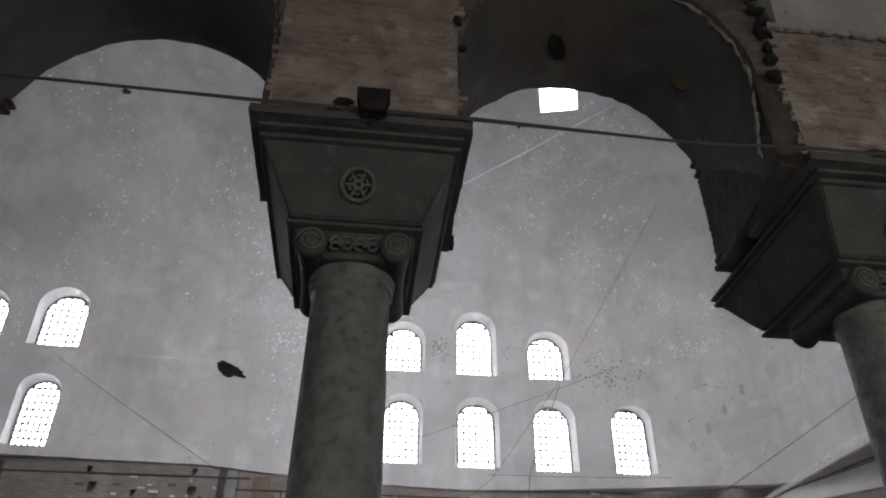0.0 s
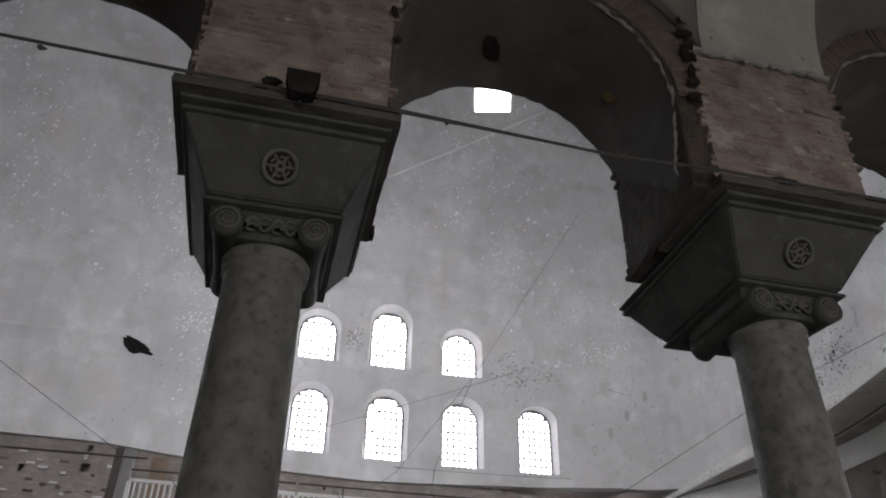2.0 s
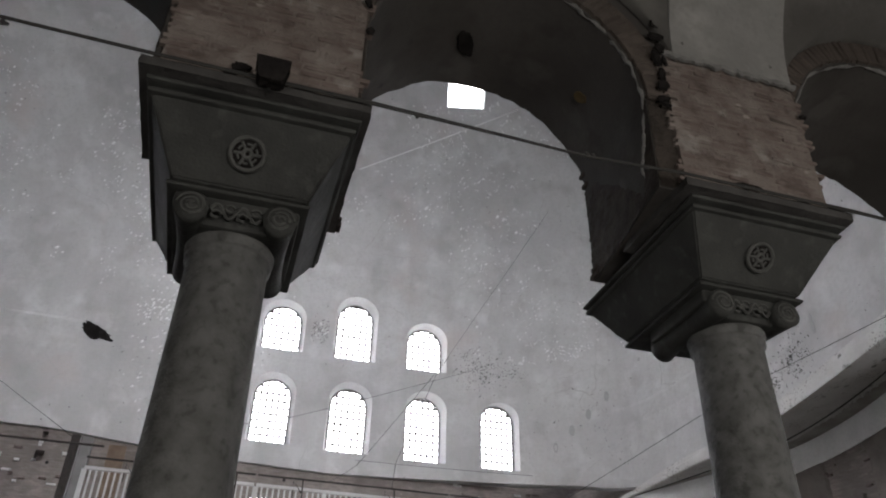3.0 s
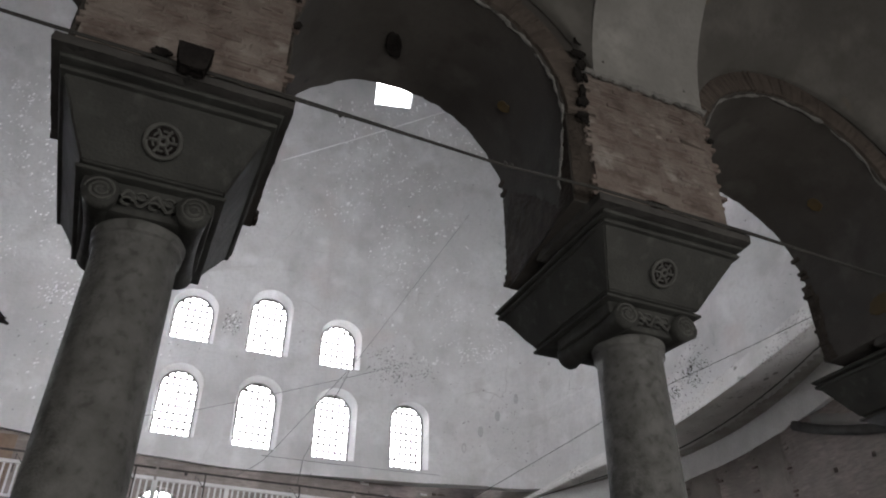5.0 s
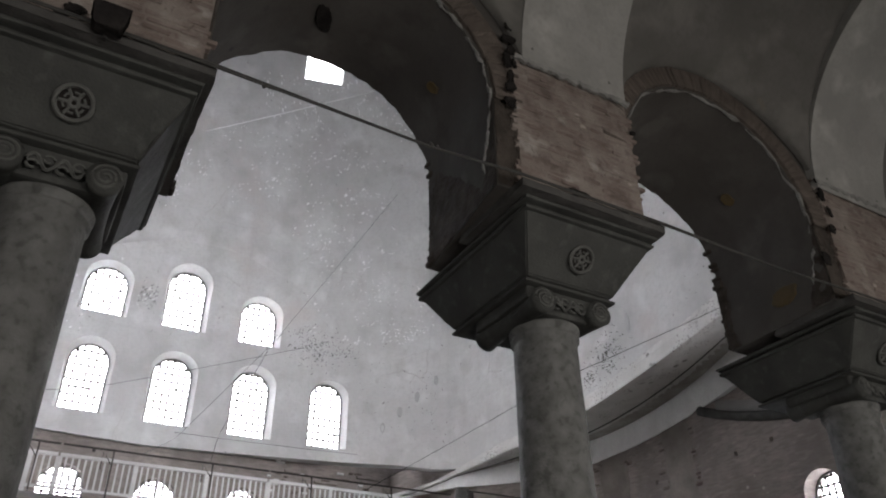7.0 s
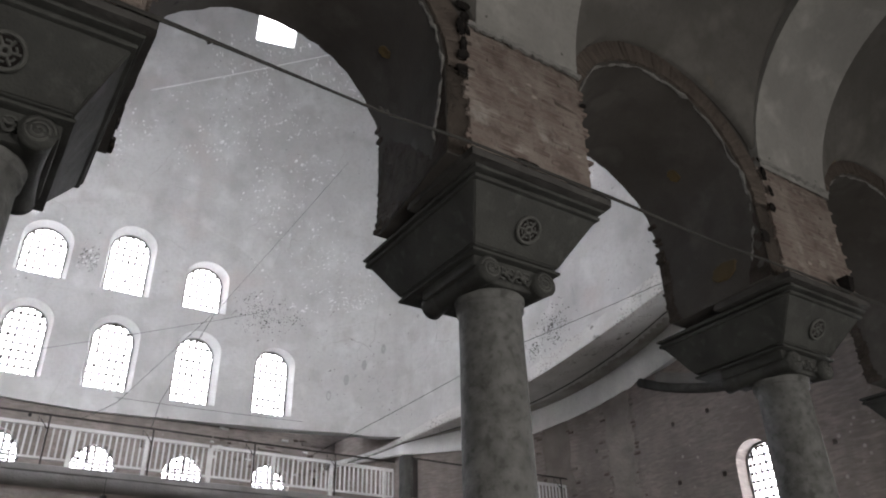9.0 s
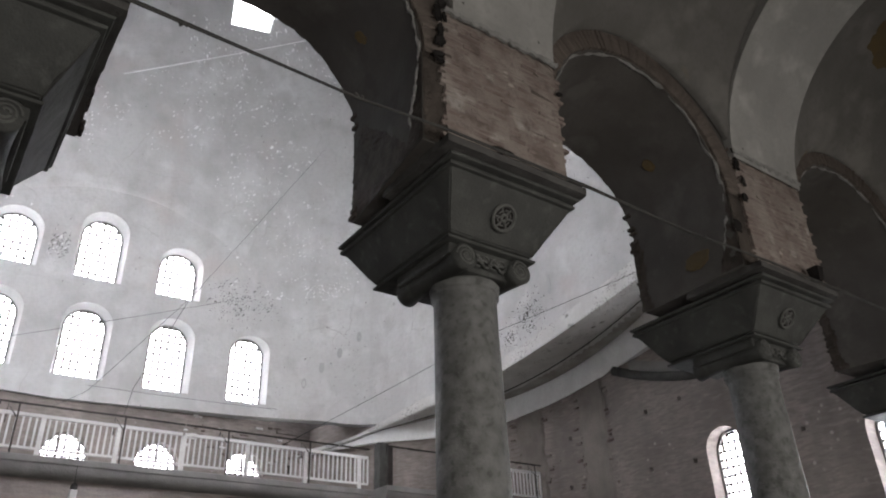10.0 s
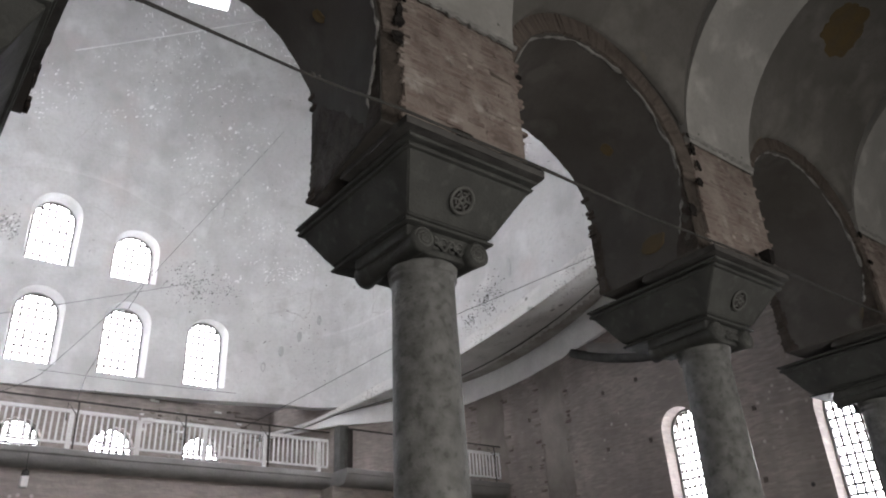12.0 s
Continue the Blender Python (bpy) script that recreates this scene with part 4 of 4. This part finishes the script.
floodlight(-0.05, 3.92, 5.935, 0.27)
floodlight(9.2, 4.0, 6.045, 0.14)

# ---- things in the nave ----
nave_lines = [([(7.0, 23.0, 13.3), (12.6, 22.0, 23.0)], 0.006), ([(0.4, 23, 10.1), (2.0, 23.2, 10.62), (8.3, 23.2, 13.25)], 0.007), ([(2.9, 20, 18.45), (8.85, 20, 23.0)], 0.02),
              ([(7.77, 17.12, 6.77), (10.2, 12, 8.33), (13.0, 7.6, 9.6)], 0.006), ([(-10.5, 24.97, 13.55), (-3.4, 20, 8.18)], 0.009), ([(7.1, 23, 13.4), (4.2, 23, 9.3), (2.5, 17.12, 6.95)], 0.008), ([(6.9, 23, 13.3), (5.2, 22, 9.2), (4.0, 17.12, 6.95)], 0.008),
              ([(4.2, 23.5, 9.6), (10.3, 23.5, 9.75)], 0.007)]
# the one thick wire is white, its lit look put into the colour
for pts, r in nave_lines:
    cable(pts, r, "thin steel wire stretched across the nave", 0.004, "wire", CABLE if r != 0.02 else LIT_WHITE)


def hanging_lamp(x, y, z):
    root = empty("hanging_lamp", x, y, z)
    part("cord", tube([(0, 0, 0.2), (0.0, 0.08, 0.75)], 0.008), CABLE, root)
    part("socket", lathe([(0.05, 0.1), (0.07, 0.12), (0.07, 0.2), (0.03, 0.24)], 14), CABLE, root)
    part("body", boxes((-0.07, 0.07, -0.05, 0.05, -0.12, 0.1), bevel=0.02), RAIL, root)
    return tagged(root, "small white lamp hanging on a cord below the gallery edge", "lamp")


hanging_lamp(3.26, 16.97, 5.2)

# flakes and chips on the vault
def surface_point(a, j):
    zb = base_height(a)
    if j < 0:
        z, k = SPRING + j * (SPRING - zb), 1.0
        nz = 0.0
    else:
        th = j * math.pi / 2
        z, k = SPRING + (TOP - SPRING) * math.sin(th), math.cos(th)
        nz = math.sin(th)
    x, y = plan(a, k)
    n = Vector((CX - x, (CY - y) * 1.6, 0)).normalized() * math.sqrt(1 - nz * nz) + Vector((0, 0, -nz))
    if abs(plan(a)[1] - CY) > BY * 0.93 and j < 0:
        n = Vector((0, math.copysign(1, CY - y), 0))
    return Vector((x, y, z)), n.normalized()


def flakes(count, size, material, name, label, cluster, low, high, lift, places=None):
    r = random.Random(count)
    bm = bmesh.new()
    made = 0
    tries = 0
    while made < count and tries < count * 30:
        tries += 1
        a = r.uniform(-0.6, math.pi * 1.05)
        j = r.uniform(low, high)
        p, n = surface_point(a, j)
        if places:
            if min((p - Vector(q)).length / s for q, s in places) > abs(r.gauss(0, 0.5)):
                continue
        elif low > -0.85 and p.z < 14.2 and (p.x > 2 or r.random() > 0.12):
            continue
        elif noise.noise(p * 0.22 + Vector((3, 1, 7))) + 0.5 * noise.noise(p * 0.9) < cluster:
            continue
        if any(abs(p.x - c) < w * 0.75 and a0 - 0.2 < p.z < a1 + 0.2 for c, yy, a0, a1, w in frames_at):
            continue
        u = n.orthogonal().normalized()
        v = n.cross(u)
        s = size * r.lognormvariate(0, 0.32)
        k = r.choice((4, 5, 6))
        vs = []
        f0 = r.uniform(0, 6)
        for q in range(k):
            rr = s * r.uniform(0.6, 1.2)
            vs.append(bm.verts.new(p + n * lift + u * rr * math.cos(f0 + 6.283 * q / k) * 1.5 + v * rr * math.sin(f0 + 6.283 * q / k) * 0.7))
        c = bm.verts.new(p + n * (lift + 0.6 * s))
        for q in range(k):
            bm.faces.new((vs[q], vs[(q + 1) % k], c))
        made += 1
    ob = part(name, bm, material)
    return tagged(ob, label, "plaster flakes", kind="stuff")


# plaster flakes, with the light they catch also put into their white
LIT_FLAKE = shader("lit_flake_plaster", (0.88, 0.88, 0.88), (0.82, 0.82, 0.82), 0.9, 4.0, 30.0, 0.1)
CHIP = shader("bare_render", (0.13, 0.125, 0.12), (0.2, 0.19, 0.185), 0.95, 4.0, 30.0, 0.2)
SCAB = shader("dark_scab", (0.06, 0.057, 0.054), (0.1, 0.095, 0.09), 0.95, 4.0, 30.0, 0.2)
flakes(8000, 0.031, LIT_FLAKE, "white_flakes", "small white flakes of plaster scattered over the vault", 0.08, -0.8, 0.8, 0.004)
flakes(1100, 0.018, CHIP, "dark_chips", "small dark chips in the vault plaster", -0.1, -0.9, 0.8, 0.004)
flakes(5200, 0.019, SCAB, "dark_chip_patches", "dense patches of dark chipped plaster on the vault", 0, -0.95, 0.4, 0.004,
       places=[((10.1, 24.4, 13.85), 0.5), ((10.0, 24.45, 13.8), 0.3), ((9.0, 24.6, 13.9), 1.0), ((2.8, 25, 14.8), 0.9), ((2.9, 25, 14.6), 0.6), ((8.6, 24.6, 13.9), 0.9), ((13.7, 14.4, 10.6), 0.7), ((13.7, 15.2, 10.2), 0.5), ((13.75, 14.0, 10.5), 0.3)])


def patch(p, n, w, h, tilt, name, label, mat, rag=1.0):
    """A thin irregular raised sheet, for stains and for the shade of hollows."""
    u = Vector((0, 0, 1)).cross(n).normalized()
    v = n.cross(u)
    rows = []
    for k, d in ((1.0, 0.004), (0.9, 0.02), (0.5, 0.012), (0.02, 0.008)):
        row = []
        for i in range(40):
            a = 2 * math.pi * i / 40
            e = 1 + rag * 0.4 * noise.noise((math.cos(a) * 1.7, math.sin(a) * 1.7, w * 9)) + rag * 0.3 * noise.noise((math.cos(a) * 5, math.sin(a) * 6, w))
            x, y = w * e * k * math.cos(a), h * e * k * math.sin(a)
            ct, st = math.cos(tilt), math.sin(tilt)
            row.append(p + n * d + u * (x * ct - y * st) + v * (x * st + y * ct))
        rows.append(row)
    return structure(part(name, sheet(rows, closed=True, cap=True), mat), label, "damage")


# hole drawn as a raised black sheet that holds its shade
patch(Vector((-4.62, 24.99, 13.38)), Vector((0, -1, 0)), 0.62, 0.22, -0.45, "plaster_loss", "black sheet for the shade of an elongated hole in the vault plaster", BLACK)

# black sheets put the shade of gaps and broken holes onto the brick faces
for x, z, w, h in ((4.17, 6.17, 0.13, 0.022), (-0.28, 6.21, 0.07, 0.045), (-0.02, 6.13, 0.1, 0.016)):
    patch(Vector((x, Y0 - 0.082, z)), Vector((0, -1, 0)), w, h, -0.05, "cavity", "black sheet for the shade in a brick gap above the impost slab", BLACK, 1.3)
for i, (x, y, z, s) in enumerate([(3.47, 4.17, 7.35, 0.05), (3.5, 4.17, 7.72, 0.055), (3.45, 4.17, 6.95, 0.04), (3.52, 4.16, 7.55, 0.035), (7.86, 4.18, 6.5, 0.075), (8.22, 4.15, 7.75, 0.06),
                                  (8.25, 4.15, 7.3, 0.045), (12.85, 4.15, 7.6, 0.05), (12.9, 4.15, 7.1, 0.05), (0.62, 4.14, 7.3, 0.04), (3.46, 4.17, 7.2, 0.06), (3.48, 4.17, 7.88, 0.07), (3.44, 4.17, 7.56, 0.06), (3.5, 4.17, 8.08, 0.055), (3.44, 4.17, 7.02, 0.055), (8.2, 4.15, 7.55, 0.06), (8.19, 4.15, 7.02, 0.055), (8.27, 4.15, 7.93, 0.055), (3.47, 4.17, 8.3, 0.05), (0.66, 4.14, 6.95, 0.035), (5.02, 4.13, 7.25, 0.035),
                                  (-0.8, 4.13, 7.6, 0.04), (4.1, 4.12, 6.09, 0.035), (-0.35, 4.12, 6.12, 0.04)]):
    patch(Vector((x, Y0 - 0.085, z)), Vector((0, -1, 0)), s * (0.75 + 0.25 * (i % 3)), s * (1.7 - 0.5 * (i % 3)), 0.3 * math.sin(i * 2.3), "cavity", "black sheet for the shade in a broken hole of the brickwork", BLACK, 1.2)


# shade of shallow niches and hollows, put into grey sheets low on the curved end of the vault
NICHE_SHADE = shader("niche_shade_plaster", (0.43, 0.43, 0.428), (0.37, 0.37, 0.368), 0.9, 2.0, 14.0, 0.3)
for x, y, z, w, h in [(12.92, 22.63, 12.63, 0.1, 0.2), (12.44, 23.2, 12.1, 0.1, 0.2), (11.94, 23.61, 11.57, 0.1, 0.2), (11.42, 23.93, 10.98, 0.09, 0.2), (13.74, 19.63, 11.87, 0.16, 0.2), (13.53, 21.18, 13.53, 0.07, 0.07), (13.8, 13.44, 11.15, 0.07, 0.3)]:
    n = Vector((-abs((x - CX) / AX) ** (SUP - 1) / AX, -math.copysign(abs((y - CY) / BY) ** (SUP - 1), y - CY) / BY, 0)).normalized()
    patch(Vector((x, y, z)), n, w, h, 0.0, "niche", "grey sheet for the shade of a shallow niche in the vault plaster", NICHE_SHADE, 0.4)

# the blind arch round the far windows: outside it the plaster steps forward and dies into the wall again
def far_y(x, z):
    k = math.sqrt(1 - ((z - SPRING) / (TOP - SPRING)) ** 2) if z > SPRING else 1.0
    return CY + BY * k * (1 - abs((x - CX) / (AX * k)) ** SUP) ** (1 / SUP)


rows = []
for rad, lift in ((6.7, -0.02), (6.8, 0.03), (6.95, 0.045), (7.3, 0.035), (7.9, 0.015), (8.3, -0.01)):
    row = []
    for i in range(81):
        th = radians(27 + 126 * i / 80)
        rr = rad + 0.05 * noise.noise((th * 6, 1, 2))
        x, z = 4.6 + rr * math.cos(th), 10.43 + rr * math.sin(th)
        row.append((x, far_y(x, z) - lift * min(1, i / 10, (80 - i) / 10), z))
    rows.append(row)
structure(soften(part("blind_arch", sheet(rows), PLASTER), 50), "faint plaster step of a blind arch round the windows", "moulding")

# shallow ledges where the wall steps back
for x0, x1, z in ((-9.3, -5.0, 13.66),):
    rows = []
    for dy, dz in ((0.0, 0.12), (-0.10, 0.0), (-0.10, -0.05), (0.0, -0.5)):
        rows.append([(x0 + (x1 - x0) * i / 20, wall_y(x0 + (x1 - x0) * i / 20, z) + dy * math.sin(math.pi * min(1, max(0.0, i / 20))) ** 0.3 + 0.003, z + dz) for i in range(21)])
    structure(soften(part("wall_ledge", sheet(rows), PLASTER)), "low plastered ledge on the nave wall", "ledge")

# pipes and posts on the far gallery; the third post box is put in for a dark slot
for x, y in ((-7.8, 17.3), (-2.95, 17.3), (11.1, 17.55)):
    tagged(part("steel_post", boxes((x - 0.09, x + 0.09, y - 0.06, y + 0.06, 5.92, 7.45 if x < 5 else 7.25), bevel=0.01), METAL), "dark steel post standing on the gallery floor, one put in for a dark slot", "post", "gallery posts")

tagged(part("gallery_pier", wear(boxes((10.72, 11.0, 17.4, 17.7, 5.92, 7.3)), 5, 0.02), GREY_STONE), "short grey rendered pier at the gallery corner", "pier")
for pts, label in (([(-11, 17.22, 7.2), (-2.35, 17.22, 7.25)], "long dark iron pipe along the gallery"), ([(10.35, 16.45, 5.92), (10.35, 16.45, 6.93), (14.3, 16.45, 6.92)], "thin dark iron pipe along the gallery end")):
    tagged(part("pipe", tube(pts, 0.024), METAL), label, "pipe", "gallery pipes")
tagged(part("timber_board", boxes((-3.25, -2.75, 24.7, 24.8, 5.92, 9.6)), BOARD), "brown timber board leaning on the gallery wall", "board")
tagged(part("downpipe", boxes((-4.1, -3.75, 24.75, 24.95, 5.92, 9.8), bevel=0.05), CONCRETE), "pale painted duct standing against the gallery wall", "duct")

rows = []
angles = [a for a in (2 * math.pi * i / 720 for i in range(180)) if 16.6 < plan(a)[1] < 22.6 and plan(a)[0] > 8]
for dd, dz in ((0.0, 0.1), (-0.05, 0.0), (-0.05, -0.04), (0.0, -0.6)):
    row = []
    for i, a in enumerate(angles):
        x, y = plan(a)
        d = Vector((x - CX, y - CY, 0)).normalized()
        e = math.sin(math.pi * i / (len(angles) - 1)) ** 0.3
        row.append((x + d.x * (dd * e + 0.003), y + d.y * (dd * e + 0.003), 11.95 + dz))
    rows.append(row)
structure(soften(part("wall_ledge", sheet(rows), PLASTER)), "low plastered ledge on the nave wall", "ledge")

# stains on the arch soffits and the aisle webs
OCHRE = shader("ochre_damp", (0.072, 0.050, 0.022), (0.056, 0.044, 0.027), 0.95, 4.0, 20.0, 0.2)


def soffit_stain(arch, th, y, w, h, mat, label):
    c, r = arch_at(arch, y)
    n = Vector((math.cos(th), 0, -math.sin(th)))
    p = Vector((c - (r - 0.02) * math.cos(th), y, SPR + (r - 0.02) * math.sin(th)))
    patch(p, n, w, h, 0.5, "stain", label, mat, 0.5)


soffit_stain(ARCHES[2], 1.4, 5.16, 0.2, 0.085, BLACK, "dark scar in the arch soffit")
soffit_stain(ARCHES[2], 2.5, 5.05, 0.06, 0.09, OCHRE, "ochre damp stain on the arch soffit")
soffit_stain(ARCHES[3], 2.48, 5.05, 0.08, 0.1, OCHRE, "ochre damp stain on the arch soffit")
patch(Vector((7.915, 4.8, 6.35)), Vector((-1, 0, 0)), 0.2, 0.12, 0.2, "stain", "ochre damp stain low on the arch jamb", OCHRE, 0.5)
# one large stain that follows the vault web
sx0, sy0 = 11.05, 2.72
ga, gb2 = PIERS[3] + 0.5, PIERS[4] - 0.5
rows = []
for k in (1.0, 0.92, 0.7, 0.45, 0.2, 0.02):
    row = []
    for i in range(48):
        a = 2 * math.pi * i / 48
        e = 1 + 0.35 * noise.noise((math.cos(a) * 1.5, math.sin(a) * 1.5, 3.3)) + 0.12 * noise.noise((math.cos(a) * 5, math.sin(a) * 5, 1))
        x, y = sx0 + 0.5 * e * k * math.cos(a), sy0 + 0.36 * e * k * math.sin(a)
        row.append((x, y, web_z(x, y, ga, gb2) - 0.012 - 0.01 * (1 - k)))
    rows.append(row)
structure(part("stain", sheet(rows, closed=True, cap=True), OCHRE), "large ochre damp stain on the aisle vault", "damage")

# the broken niche's shade, put into a flat dark sheet on the wall
patch(Vector((13.3, 25.09, 9.55)), Vector((0, -1, 0)), 0.95, 0.42, 0.1, "niche", "dark sheet for the shade of a broken niche in the gallery brickwork", JAMB, 0.6)

# stumps of torn brickwork on the far wall between the vault and the gallery
r = random.Random(21)
stumps = structure(part("broken_courses", boxes(*[(x - 0.4, x + 0.45, 25.02, 25.12, z - 0.05, z + 0.04) for x, z in ((8.7, 9.35), (9.8, 9.1), (11.4, 9.45), (12.0, 8.8))], bevel=0.02), FARBRICK), "broken brick courses standing out of the gallery wall", "brickwork")
for _ in range(70):
    x, z = r.choice((r.uniform(7.6, 13.9), r.uniform(-9.0, -4.4))), r.uniform(8.3, 9.6)
    l, h = r.uniform(0.1, 0.3), r.uniform(0.05, 0.09)
    part("brick", boxes((x, x + l, 25.1 - r.uniform(0.02, 0.09), 25.14, z, z + h), bevel=0.012), BRICK if r.random() < 0.5 else CREST, stumps)
